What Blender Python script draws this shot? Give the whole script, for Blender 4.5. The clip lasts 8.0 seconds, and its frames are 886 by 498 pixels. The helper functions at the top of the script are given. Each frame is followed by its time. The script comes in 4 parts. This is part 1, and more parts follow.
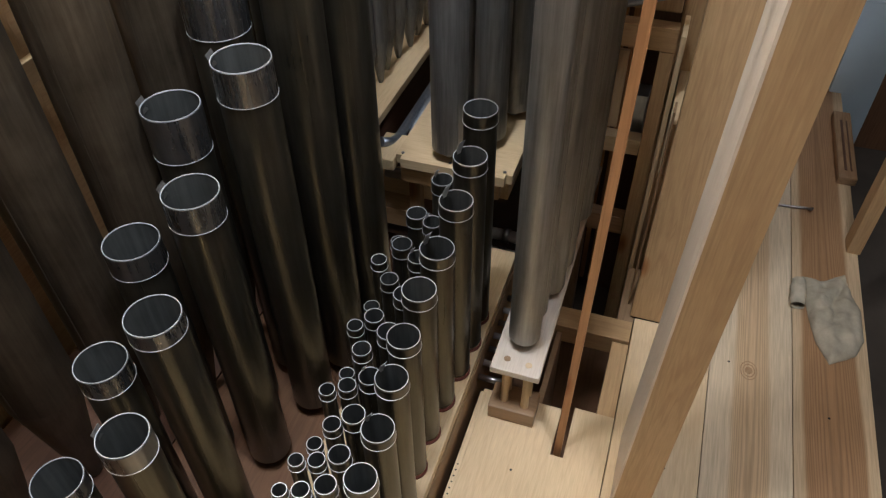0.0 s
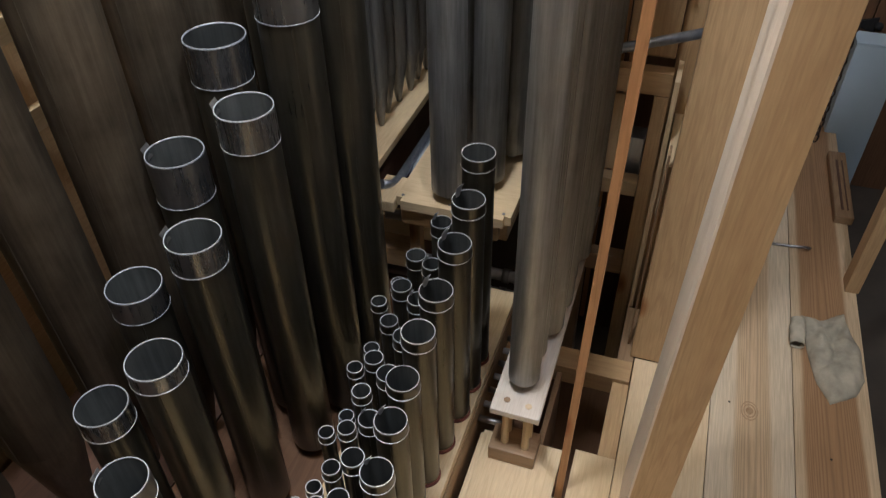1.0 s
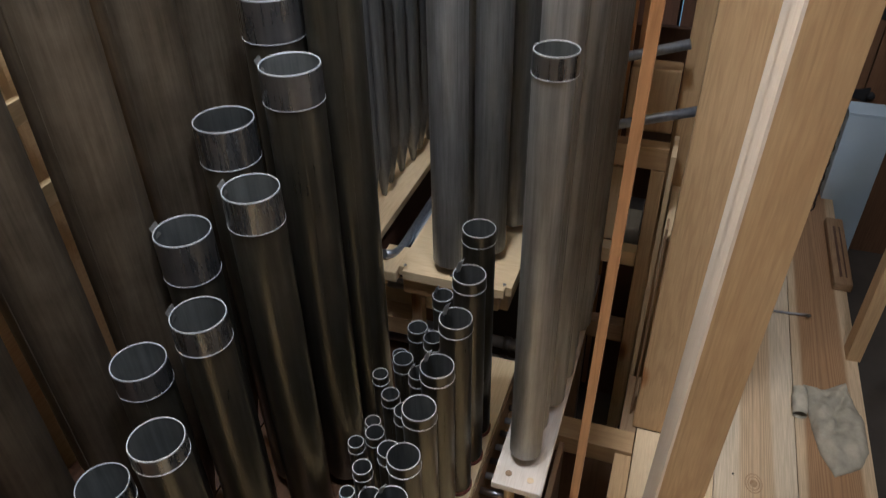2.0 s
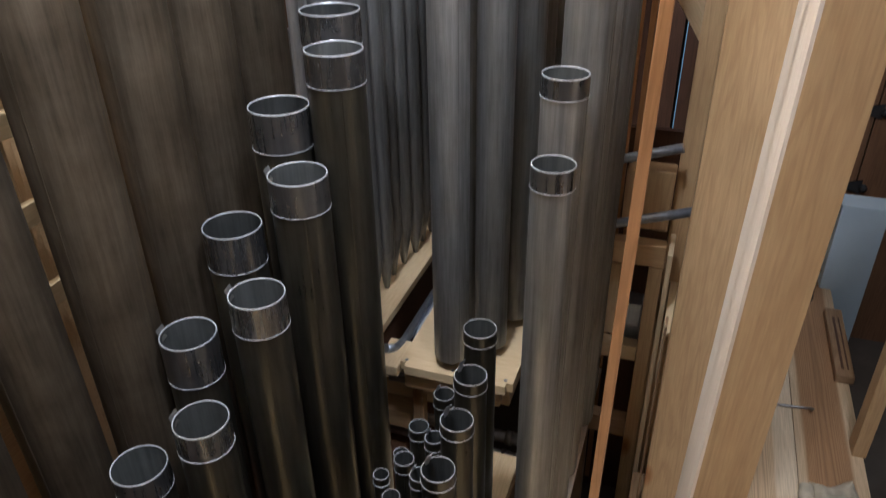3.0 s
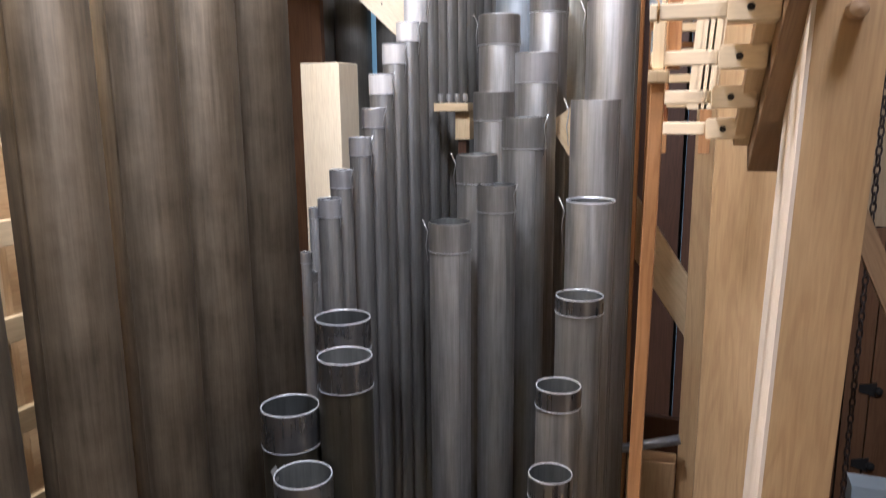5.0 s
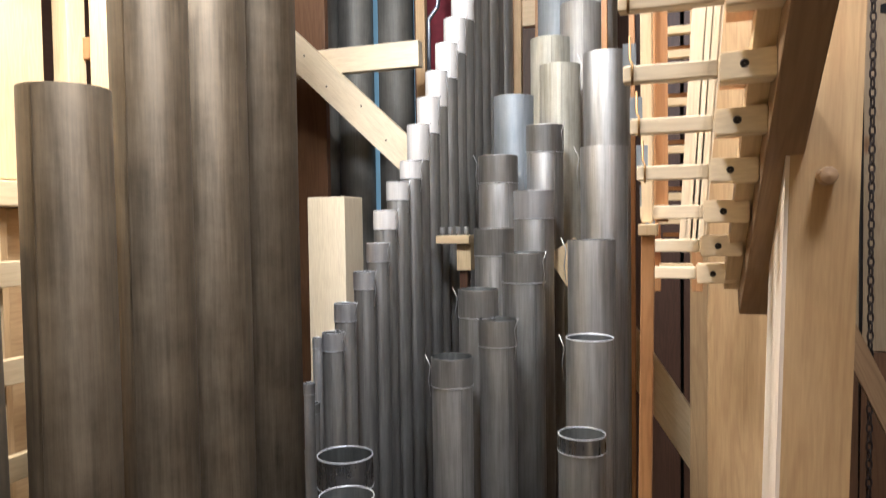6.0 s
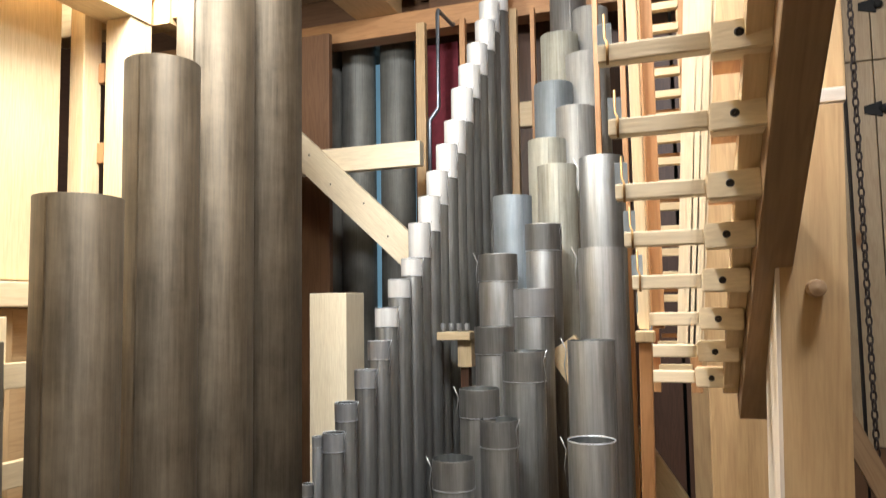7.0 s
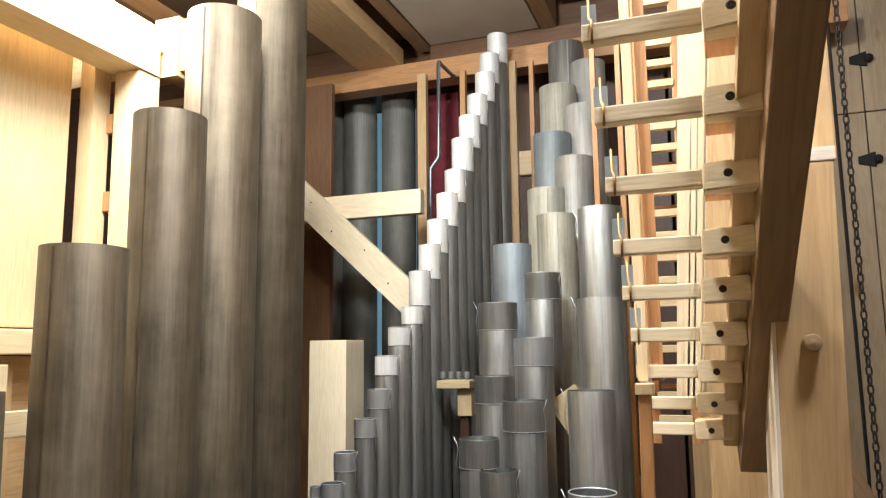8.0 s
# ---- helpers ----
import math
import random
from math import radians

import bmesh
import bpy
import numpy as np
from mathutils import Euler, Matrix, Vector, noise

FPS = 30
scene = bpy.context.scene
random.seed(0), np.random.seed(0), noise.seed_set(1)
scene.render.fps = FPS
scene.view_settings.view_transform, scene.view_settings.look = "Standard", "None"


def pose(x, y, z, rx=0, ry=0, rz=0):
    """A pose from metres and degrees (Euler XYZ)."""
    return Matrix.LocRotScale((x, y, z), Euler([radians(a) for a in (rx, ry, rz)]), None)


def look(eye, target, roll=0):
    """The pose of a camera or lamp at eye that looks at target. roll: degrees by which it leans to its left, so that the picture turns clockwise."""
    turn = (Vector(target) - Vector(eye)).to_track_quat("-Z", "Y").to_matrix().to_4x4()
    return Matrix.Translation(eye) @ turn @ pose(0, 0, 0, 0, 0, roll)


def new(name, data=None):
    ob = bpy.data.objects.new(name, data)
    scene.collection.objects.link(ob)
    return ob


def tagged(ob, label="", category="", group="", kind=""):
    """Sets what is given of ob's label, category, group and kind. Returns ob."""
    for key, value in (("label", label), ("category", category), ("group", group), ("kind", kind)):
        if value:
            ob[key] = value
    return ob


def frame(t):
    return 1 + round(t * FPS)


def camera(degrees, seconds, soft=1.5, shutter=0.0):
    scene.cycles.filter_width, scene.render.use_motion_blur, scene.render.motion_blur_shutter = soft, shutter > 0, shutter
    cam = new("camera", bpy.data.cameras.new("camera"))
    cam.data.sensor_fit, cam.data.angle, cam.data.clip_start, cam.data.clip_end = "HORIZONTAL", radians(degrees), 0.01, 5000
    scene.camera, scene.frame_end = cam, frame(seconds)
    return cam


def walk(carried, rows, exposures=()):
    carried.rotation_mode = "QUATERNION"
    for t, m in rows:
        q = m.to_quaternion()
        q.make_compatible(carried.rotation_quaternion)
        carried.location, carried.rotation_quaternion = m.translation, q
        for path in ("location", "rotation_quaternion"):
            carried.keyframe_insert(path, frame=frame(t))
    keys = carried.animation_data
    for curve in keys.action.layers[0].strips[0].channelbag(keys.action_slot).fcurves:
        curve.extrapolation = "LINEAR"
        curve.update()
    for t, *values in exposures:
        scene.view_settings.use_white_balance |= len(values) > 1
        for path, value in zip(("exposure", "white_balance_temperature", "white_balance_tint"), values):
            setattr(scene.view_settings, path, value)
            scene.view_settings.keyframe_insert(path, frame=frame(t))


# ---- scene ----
EXPOSURES = [(0.0, -0.02, 5550, 13), (3.0, 0.08, 5350, 15), (3.6, 0.16, 5350, 17), (4.5, 0.10, 5350, 20), (6.0, 0.02, 5700, 14), (8.0, -0.11, 5850, 8)]
cam = camera(62.16, 8.0, soft=1.25, shutter=0.5)
# t, eye, target, roll
PATH = [
    (0, (-0.009, -0.022, 1.475), (-0.485, 1.348, 0.099), -0.8),
    (0.5, (-0.004, -0.026, 1.48), (-0.493, 1.371, 0.135), -1.0),
    (1, (-0.001, -0.025, 1.493), (-0.504, 1.408, 0.191), -1.1),
    (1.5, (0.0, -0.021, 1.512), (-0.52, 1.454, 0.265), -1.1),
    (3, (0.0, -0.012, 1.594), (-0.577, 1.613, 0.579), -1.0),
    (3.5, (0.0, -0.015, 1.618), (-0.601, 1.68, 0.743), -0.8),
    (4, (0.008, -0.024, 1.654), (-0.624, 1.74, 0.954), -0.9),
    (4.5, (0.016, -0.032, 1.688), (-0.637, 1.776, 1.137), -0.7),
    (5.8, (0.03, -0.08, 1.751), (-0.64, 1.8, 1.615), -0.7),
    (6, (0.032, -0.081, 1.76), (-0.643, 1.8, 1.679), -0.8),
    (6.5, (0.035, -0.093, 1.775), (-0.638, 1.79, 1.819), -0.9),
    (7, (0.04, -0.104, 1.786), (-0.632, 1.774, 1.943), -0.9),
    (7.5, (0.043, -0.117, 1.792), (-0.623, 1.752, 2.043), -0.8),
    (8, (0.044, -0.12, 1.795), (-0.621, 1.746, 2.072), -0.7),
]
walk(cam, [(t, look(eye, target, roll)) for t, eye, target, roll in PATH], EXPOSURES)

# ---- light ----
world = bpy.data.worlds.new("hall")
scene.world = world
world.use_nodes = True
world.node_tree.nodes["Background"].inputs[0].default_value = (0.9, 0.93, 1.0, 1)
world.node_tree.nodes["Background"].inputs[1].default_value = 0.004


def lamp(name, place, target, watts, size, colour):
    data = bpy.data.lights.new(name, "AREA")
    data.shape, data.size, data.energy, data.color = "DISK", size, watts, colour
    ob = new(name, data)
    ob.matrix_world = look(place, target)
    return ob


def bulb(name, place, watts, size, colour):
    data = bpy.data.lights.new(name, "POINT")
    data.energy, data.shadow_soft_size, data.color = watts, size, colour
    new(name, data).location = place


bulb("work_light", (-1.13, 1.02, 2.74), 60, 0.09, (1.0, 0.98, 0.88))
bulb("ceiling_light", (-0.42, 0.50, 3.20), 118, 0.12, (1.0, 0.985, 0.94))
lamp("room_light", (0.44, 0.25, 3.3), (0.25, 1.5, 0.0), 30, 0.3, (1.0, 0.985, 0.96))


# ---- materials ----
def nodes_of(name):
    m = bpy.data.materials.new(name)
    m.use_nodes = True
    n, l = m.node_tree.nodes, m.node_tree.links
    b = n["Principled BSDF"]

    def add(kind, **inputs):
        k = n.new(kind)
        for key, v in inputs.items():
            k.inputs[key.replace("_", " ")].default_value = v
        return k
    return m, b, add, l.new


def ramp(node, *stops):
    e = node.color_ramp.elements
    while len(e) < len(stops):
        e.new(0.5)
    for k, (p, c) in zip(e, stops):
        k.position, k.color = p, (*c, 1)


def wood(name, axis, light, dark, rough=0.5, contrast=1.0, knots=True):
    """Sawn softwood with its grain along one axis."""
    m, b, add, link = nodes_of(name)
    co, info = add("ShaderNodeTexCoord"), add("ShaderNodeObjectInfo")
    shift = add("ShaderNodeVectorMath")
    mult = add("ShaderNodeMath")
    mult.operation = "MULTIPLY"
    mult.inputs[1].default_value = 37.0
    link(info.outputs["Random"], mult.inputs[0])
    link(co.outputs["Object"], shift.inputs[0])
    link(mult.outputs[0], shift.inputs[1])
    stretch = [1.0, 1.0, 1.0]
    stretch[axis] = 0.07
    mp = add("ShaderNodeMapping", Scale=stretch)
    link(shift.outputs[0], mp.inputs["Vector"])
    rings = add("ShaderNodeTexNoise", Scale=22.0, Detail=2.0, Distortion=1.2)
    link(mp.outputs[0], rings.inputs["Vector"])
    # growth rings: sine of the slow noise
    wave = add("ShaderNodeMath")
    wave.operation = "MULTIPLY"
    wave.inputs[1].default_value = 38.0
    link(rings.outputs["Fac"], wave.inputs[0])
    sine = add("ShaderNodeMath")
    sine.operation = "SINE"
    link(wave.outputs[0], sine.inputs[0])
    fine = add("ShaderNodeTexNoise", Scale=320.0, Detail=3.0)
    link(mp.outputs[0], fine.inputs["Vector"])
    big = add("ShaderNodeTexNoise", Scale=3.0, Detail=3.0)
    link(shift.outputs[0], big.inputs["Vector"])
    r = add("ShaderNodeValToRGB")
    mid = [0.62 * p + 0.38 * q for p, q in zip(light, dark)]
    ramp(r, (0.0, light), (0.62, [0.85 * p + 0.15 * q for p, q in zip(light, mid)]), (1.0, mid))
    half = add("ShaderNodeMath")
    half.operation = "MULTIPLY_ADD"
    half.inputs[1].default_value, half.inputs[2].default_value = 0.5 * contrast, 0.5
    link(sine.outputs[0], half.inputs[0])
    link(half.outputs[0], r.inputs["Fac"])
    mix = add("ShaderNodeMix")
    mix.data_type, mix.blend_type = "RGBA", "MULTIPLY"
    mix.inputs[0].default_value = 0.55
    fr = add("ShaderNodeValToRGB")
    ramp(fr, (0.3, (0.72, 0.68, 0.62)), (0.75, (1.0, 1.0, 1.0)))
    link(fine.outputs["Fac"], fr.inputs["Fac"])
    link(r.outputs["Color"], mix.inputs[6])
    link(fr.outputs["Color"], mix.inputs[7])
    mix2 = add("ShaderNodeMix")
    mix2.data_type, mix2.blend_type = "RGBA", "MULTIPLY"
    mix2.inputs[0].default_value = 0.6
    br = add("ShaderNodeValToRGB")
    ramp(br, (0.25, (0.78, 0.70, 0.60)), (0.7, (1.06, 1.03, 1.0)))
    link(big.outputs["Fac"], br.inputs["Fac"])
    link(mix.outputs[2], mix2.inputs[6])
    link(br.outputs["Color"], mix2.inputs[7])
    last = mix2.outputs[2]
    if knots:
        kst = [6.0, 6.0, 6.0]
        kst[axis] = 2.6
        km = add("ShaderNodeMapping", Scale=kst)
        link(shift.outputs[0], km.inputs["Vector"])
        vor = add("ShaderNodeTexVoronoi", Scale=1.0, Randomness=1.0)
        link(km.outputs[0], vor.inputs["Vector"])
        kr = add("ShaderNodeValToRGB")
        ramp(kr, (0.035, (0.28, 0.14, 0.06)), (0.085, (0.75, 0.55, 0.38)), (0.13, (1.0, 1.0, 1.0)))
        link(vor.outputs["Distance"], kr.inputs["Fac"])
        mix3 = add("ShaderNodeMix")
        mix3.data_type, mix3.blend_type = "RGBA", "MULTIPLY"
        mix3.inputs[0].default_value = 1.0
        link(last, mix3.inputs[6])
        link(kr.outputs["Color"], mix3.inputs[7])
        last = mix3.outputs[2]
    link(last, b.inputs["Base Color"])
    b.inputs["Roughness"].default_value = rough
    bump = add("ShaderNodeBump", Strength=0.25, Distance=0.0012)
    link(fine.outputs["Fac"], bump.inputs["Height"])
    link(bump.outputs[0], b.inputs["Normal"])
    return m


def plank_wood(name, centre, half, heart, pale):
    """A flat-sawn board: a band of ringed heartwood between pale edges, grain along y."""
    m, b, add, link = nodes_of(name)
    co = add("ShaderNodeTexCoord")
    sep = add("ShaderNodeSeparateXYZ")
    link(co.outputs["Object"], sep.inputs[0])
    mp = add("ShaderNodeMapping", Scale=(1.0, 0.12, 1.0))
    link(co.outputs["Object"], mp.inputs["Vector"])
    warp = add("ShaderNodeTexNoise", Scale=7.0, Detail=2.0)
    link(mp.outputs[0], warp.inputs["Vector"])

    def calc(op, a, c, k=None):
        q = add("ShaderNodeMath")
        q.operation = op
        for i, v in enumerate((a, c, k)):
            if v is None:
                continue
            if isinstance(v, (int, float)):
                q.inputs[i].default_value = v
            else:
                link(v, q.inputs[i])
        return q.outputs[0]
    off = calc("SUBTRACT", sep.outputs[0], centre)
    wob = calc("MULTIPLY_ADD", warp.outputs["Fac"], 0.05, -0.025)
    dist = calc("ABSOLUTE", calc("ADD", off, wob), 0.0)
    mask = add("ShaderNodeMapRange")
    mask.interpolation_type = "SMOOTHSTEP"
    mask.inputs[1].default_value, mask.inputs[2].default_value = half - 0.008, half + 0.004
    mask.inputs[3].default_value, mask.inputs[4].default_value = 1.0, 0.0
    link(dist, mask.inputs[0])
    # parabolic ring lines, bent round slow lumps along the board
    lump = add("ShaderNodeTexNoise", Scale=3.5, Detail=1.0)
    link(mp.outputs[0], lump.inputs["Vector"])
    phase = calc("ADD", calc("MULTIPLY", calc("MULTIPLY", dist, dist), 62000.0 * 0.016 / max(half, 0.02)), calc("MULTIPLY", lump.outputs["Fac"], 30.0))
    ring = calc("MULTIPLY_ADD", calc("SINE", phase, 0.0), 0.5, 0.5)
    ring = calc("POWER", ring, 2.2)
    fine = add("ShaderNodeTexNoise", Scale=300.0, Detail=3.0)
    mp2 = add("ShaderNodeMapping", Scale=(1.0, 0.04, 1.0))
    link(co.outputs["Object"], mp2.inputs["Vector"])
    link(mp2.outputs[0], fine.inputs["Vector"])
    r1 = add("ShaderNodeValToRGB")
    ramp(r1, (0.0, heart), (1.0, [0.76 * c for c in heart]))
    link(ring, r1.inputs["Fac"])
    r2 = add("ShaderNodeValToRGB")
    ramp(r2, (0.25, [0.90 * c for c in pale]), (0.75, pale))
    link(fine.outputs["Fac"], r2.inputs["Fac"])
    mix = add("ShaderNodeMix")
    mix.data_type = "RGBA"
    link(mask.outputs[0], mix.inputs[0])
    link(r2.outputs["Color"], mix.inputs[6])
    link(r1.outputs["Color"], mix.inputs[7])
    fr = add("ShaderNodeValToRGB")
    ramp(fr, (0.3, (0.82, 0.80, 0.76)), (0.7, (1.0, 1.0, 1.0)))
    link(fine.outputs["Fac"], fr.inputs["Fac"])
    mul = add("ShaderNodeMix")
    mul.data_type, mul.blend_type = "RGBA", "MULTIPLY"
    mul.inputs[0].default_value = 1.0
    link(mix.outputs[2], mul.inputs[6])
    link(fr.outputs["Color"], mul.inputs[7])
    link(mul.outputs[2], b.inputs["Base Color"])
    b.inputs["Roughness"].default_value = 0.42
    bump = add("ShaderNodeBump", Strength=0.2, Distance=0.001)
    link(fine.outputs["Fac"], bump.inputs["Height"])
    link(bump.outputs[0], b.inputs["Normal"])
    return m


def metal(name, dark, light, rough=(0.34, 0.55), metallic=0.85, streak=0.5):
    """Tin and lead sheet: dull, streaked down its length, with stains."""
    m, b, add, link = nodes_of(name)
    co, info = add("ShaderNodeTexCoord"), add("ShaderNodeObjectInfo")
    mult = add("ShaderNodeMath")
    mult.operation = "MULTIPLY"
    mult.inputs[1].default_value = 23.0
    link(info.outputs["Random"], mult.inputs[0])
    shift = add("ShaderNodeVectorMath")
    link(co.outputs["Object"], shift.inputs[0])
    link(mult.outputs[0], shift.inputs[1])
    mp = add("ShaderNodeMapping", Scale=(1.0, 1.0, 0.05))
    link(shift.outputs[0], mp.inputs["Vector"])
    st = add("ShaderNodeTexNoise", Scale=120.0, Detail=5.0, Roughness=0.65)
    link(mp.outputs[0], st.inputs["Vector"])
    cl = add("ShaderNodeTexNoise", Scale=9.0, Detail=5.0, Roughness=0.65)
    link(shift.outputs[0], cl.inputs["Vector"])
    avg = add("ShaderNodeMix", Factor=streak)
    link(cl.outputs["Fac"], avg.inputs[2])
    link(st.outputs["Fac"], avg.inputs[3])
    r = add("ShaderNodeValToRGB")
    ramp(r, (0.34, dark), (0.66, light))
    link(avg.outputs[0], r.inputs["Fac"])
    tone = add("ShaderNodeMapRange")
    tone.inputs[3].default_value, tone.inputs[4].default_value = 0.88, 1.1
    link(info.outputs["Random"], tone.inputs[0])
    vm = add("ShaderNodeVectorMath")
    vm.operation = "SCALE"
    link(r.outputs["Color"], vm.inputs[0])
    link(tone.outputs[0], vm.inputs[3])
    link(vm.outputs[0], b.inputs["Base Color"])
    rr = add("ShaderNodeMapRange")
    rr.inputs[1].default_value, rr.inputs[2].default_value = 0.3, 0.7
    rr.inputs[3].default_value, rr.inputs[4].default_value = rough
    link(avg.outputs[0], rr.inputs[0])
    link(rr.outputs[0], b.inputs["Roughness"])
    b.inputs["Metallic"].default_value = metallic
    bump = add("ShaderNodeBump", Strength=0.12, Distance=0.001)
    link(avg.outputs[0], bump.inputs["Height"])
    link(bump.outputs[0], b.inputs["Normal"])
    return m


def plain(name, colour, rough=0.6, metallic=0.0, vary=0.25, scale=30.0):
    m, b, add, link = nodes_of(name)
    co = add("ShaderNodeTexCoord")
    nz = add("ShaderNodeTexNoise", Scale=scale, Detail=5.0, Roughness=0.6)
    link(co.outputs["Object"], nz.inputs["Vector"])
    r = add("ShaderNodeValToRGB")
    ramp(r, (0.3, [c * (1 - vary) for c in colour]), (0.7, [min(1, c * (1 + vary)) for c in colour]))
    link(nz.outputs["Fac"], r.inputs["Fac"])
    link(r.outputs["Color"], b.inputs["Base Color"])
    b.inputs["Roughness"].default_value, b.inputs["Metallic"].default_value = rough, metallic
    bump = add("ShaderNodeBump", Strength=0.15, Distance=0.001)
    link(nz.outputs["Fac"], bump.inputs["Height"])
    link(bump.outputs[0], b.inputs["Normal"])
    return m


def glow(name, colour, strength):
    m, b, add, link = nodes_of(name)
    b.inputs["Base Color"].default_value = (*colour, 1)
    b.inputs["Emission Color"].default_value = (*colour, 1)
    b.inputs["Emission Strength"].default_value = strength
    return m


PINE = [wood("pine_" + "xyz"[k], k, (0.61, 0.425, 0.222), (0.44, 0.28, 0.135)) for k in range(3)]
PALE = [wood("pale_spruce_" + "xyz"[k], k, (0.80, 0.645, 0.405), (0.62, 0.44, 0.24), contrast=0.7, knots=False) for k in range(3)]
WARM = [wood("oregon_pine_" + "xyz"[k], k, (0.54, 0.29, 0.125), (0.36, 0.165, 0.065)) for k in range(3)]
BROWN = [wood("brown_wood_" + "xyz"[k], k, (0.37, 0.245, 0.135), (0.21, 0.125, 0.065)) for k in range(3)]
HEART = [wood("heartwood_" + "xyz"[k], k, (0.46, 0.31, 0.175), (0.30, 0.17, 0.08)) for k in range(3)]
# for brown timber, and for paler wood coloured as if in shade
UMBER = [wood("umber_and_shaded_wood_" + "xyz"[k], k, (0.19, 0.10, 0.05), (0.10, 0.05, 0.025), knots=False) for k in range(3)]
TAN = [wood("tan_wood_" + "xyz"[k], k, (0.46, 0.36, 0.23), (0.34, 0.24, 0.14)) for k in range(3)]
# for dark timber, and for boards coloured as if in deep shade
DARK = [wood("dark_and_shaded_wood_" + "xyz"[k], k, (0.12, 0.06, 0.035), (0.06, 0.03, 0.018), knots=False) for k in range(3)]
SAP = [wood("sapwood_" + "xyz"[k], k, (0.90, 0.80, 0.60), (0.76, 0.62, 0.42), contrast=0.6, knots=False) for k in range(3)]
PLANED = [wood("planed_maple_" + "xyz"[k], k, (0.88, 0.76, 0.54), (0.76, 0.60, 0.38), contrast=0.35, knots=False) for k in range(3)]
# sapwood of the post's left face, lightened as if lit from the left
LIT_SAP = [wood("lit_sapwood_side_" + "xyz"[k], k, (0.92, 0.84, 0.73), (0.74, 0.62, 0.50), contrast=0.6, knots=False) for k in range(3)]
WHITE = [wood("bleached_" + "xyz"[k], k, (0.82, 0.76, 0.68), (0.68, 0.58, 0.47), contrast=0.5, knots=False) for k in range(3)]
PIPE = metal("pipe_metal", (0.22, 0.214, 0.20), (0.385, 0.377, 0.357), rough=(0.40, 0.54), metallic=0.8, streak=0.7)
# darker olive copy of the pipe metal; shade among the low rows is included
SHADED_PIPE = metal("shaded_pipe_metal", (0.082, 0.074, 0.053), (0.122, 0.111, 0.083), rough=(0.26, 0.36), metallic=0.84, streak=0.6)
COLLAR = metal("scraped_collar_metal", (0.15, 0.146, 0.14), (0.25, 0.246, 0.24), rough=(0.22, 0.34), metallic=0.82)
BASS = metal("bass_pipe_metal", (0.068, 0.052, 0.033), (0.184, 0.145, 0.097), rough=(0.48, 0.64), metallic=0.62, streak=0.5)
TIN = metal("bright_tin", (0.40, 0.40, 0.40), (0.60, 0.60, 0.60), rough=(0.3, 0.5), metallic=0.7)
OLIVE = metal("aged_tin", (0.27, 0.262, 0.21), (0.52, 0.51, 0.43), rough=(0.5, 0.7), metallic=0.3, streak=0.6)
# near-white heads of the slender pipes: the left lamp's light is in the colour
LITHEAD = metal("lamplit_pipe_head", (0.62, 0.60, 0.57), (0.82, 0.80, 0.77), rough=(0.42, 0.55), metallic=0.25, streak=0.6)
PALETIN = metal("pale_tin", (0.32, 0.315, 0.295), (0.54, 0.535, 0.505), rough=(0.45, 0.65), metallic=0.4, streak=0.6)
BLUISH = metal("zinc", (0.19, 0.215, 0.23), (0.31, 0.345, 0.37), rough=(0.48, 0.65), metallic=0.4)
# bare edge metal, whitened to carry the glint of the light overhead
EDGE = metal("glinting_edge", (0.74, 0.77, 0.82), (0.92, 0.94, 0.98), rough=(0.26, 0.40), metallic=0.5)
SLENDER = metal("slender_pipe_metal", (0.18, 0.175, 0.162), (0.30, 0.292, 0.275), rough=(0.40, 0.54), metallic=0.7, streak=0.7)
# dark grey for pipe insides, with the dimness of the bore coloured in
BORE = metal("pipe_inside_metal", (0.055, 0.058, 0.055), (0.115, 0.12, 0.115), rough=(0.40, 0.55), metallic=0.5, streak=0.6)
FACADE = metal("facade_pipe_metal", (0.15, 0.143, 0.122), (0.27, 0.26, 0.228), rough=(0.55, 0.7), metallic=0.3)
TUBE = metal("lead_tube", (0.25, 0.28, 0.33), (0.42, 0.46, 0.52), rough=(0.3, 0.45))
STEEL = plain("steel", (0.35, 0.35, 0.36), 0.35, 1.0)
BLACK = plain("black_void", (0.012, 0.011, 0.010), 0.8)
SOCKET = plain("dark_socket", (0.03, 0.022, 0.016), 0.7)
FELT = plain("red_brown_felt", (0.16, 0.05, 0.035), 0.9)
CLOTH = plain("grey_rag", (0.43, 0.385, 0.285), 0.95, 0.0, 0.42, 11.0)
PAINT = plain("pale_blue_paint", (0.50, 0.60, 0.66), 0.6, 0.0, 0.06, 4.0)
# near-black brown: the darkness of the surroundings is put into the colour
DIM_SURROUND = plain("dim_surround", (0.062, 0.048, 0.034), 0.85, 0.0, 0.2, 6.0)
PLASTER = plain("ceiling_plaster", (0.58, 0.52, 0.42), 0.9, 0.0, 0.1, 5.0)
BURGUNDY = plain("burgundy_cloth", (0.16, 0.02, 0.03), 0.9)
BRASS = plain("brass_wire", (0.34, 0.20, 0.075), 0.5, 0.7)
SKYBLUE = glow("daylight_gap", (0.34, 0.58, 0.70), 0.38)


# ---- mesh helpers ----
def part(name, bm, material, parent=None, label=""):
    data = bpy.data.meshes.new(name)
    bm.to_mesh(data)
    bm.free()
    data.materials.append(material)
    ob = new(name, data)
    if parent is not None:
        ob.parent = parent
    if label:
        ob["label"] = label
    return ob


def thing(name, label, category, place=(0, 0, 0), group="", kind=""):
    ob = new(name)
    ob.location = place
    ob.empty_display_size = 0.02
    return tagged(ob, label, category, group, kind)


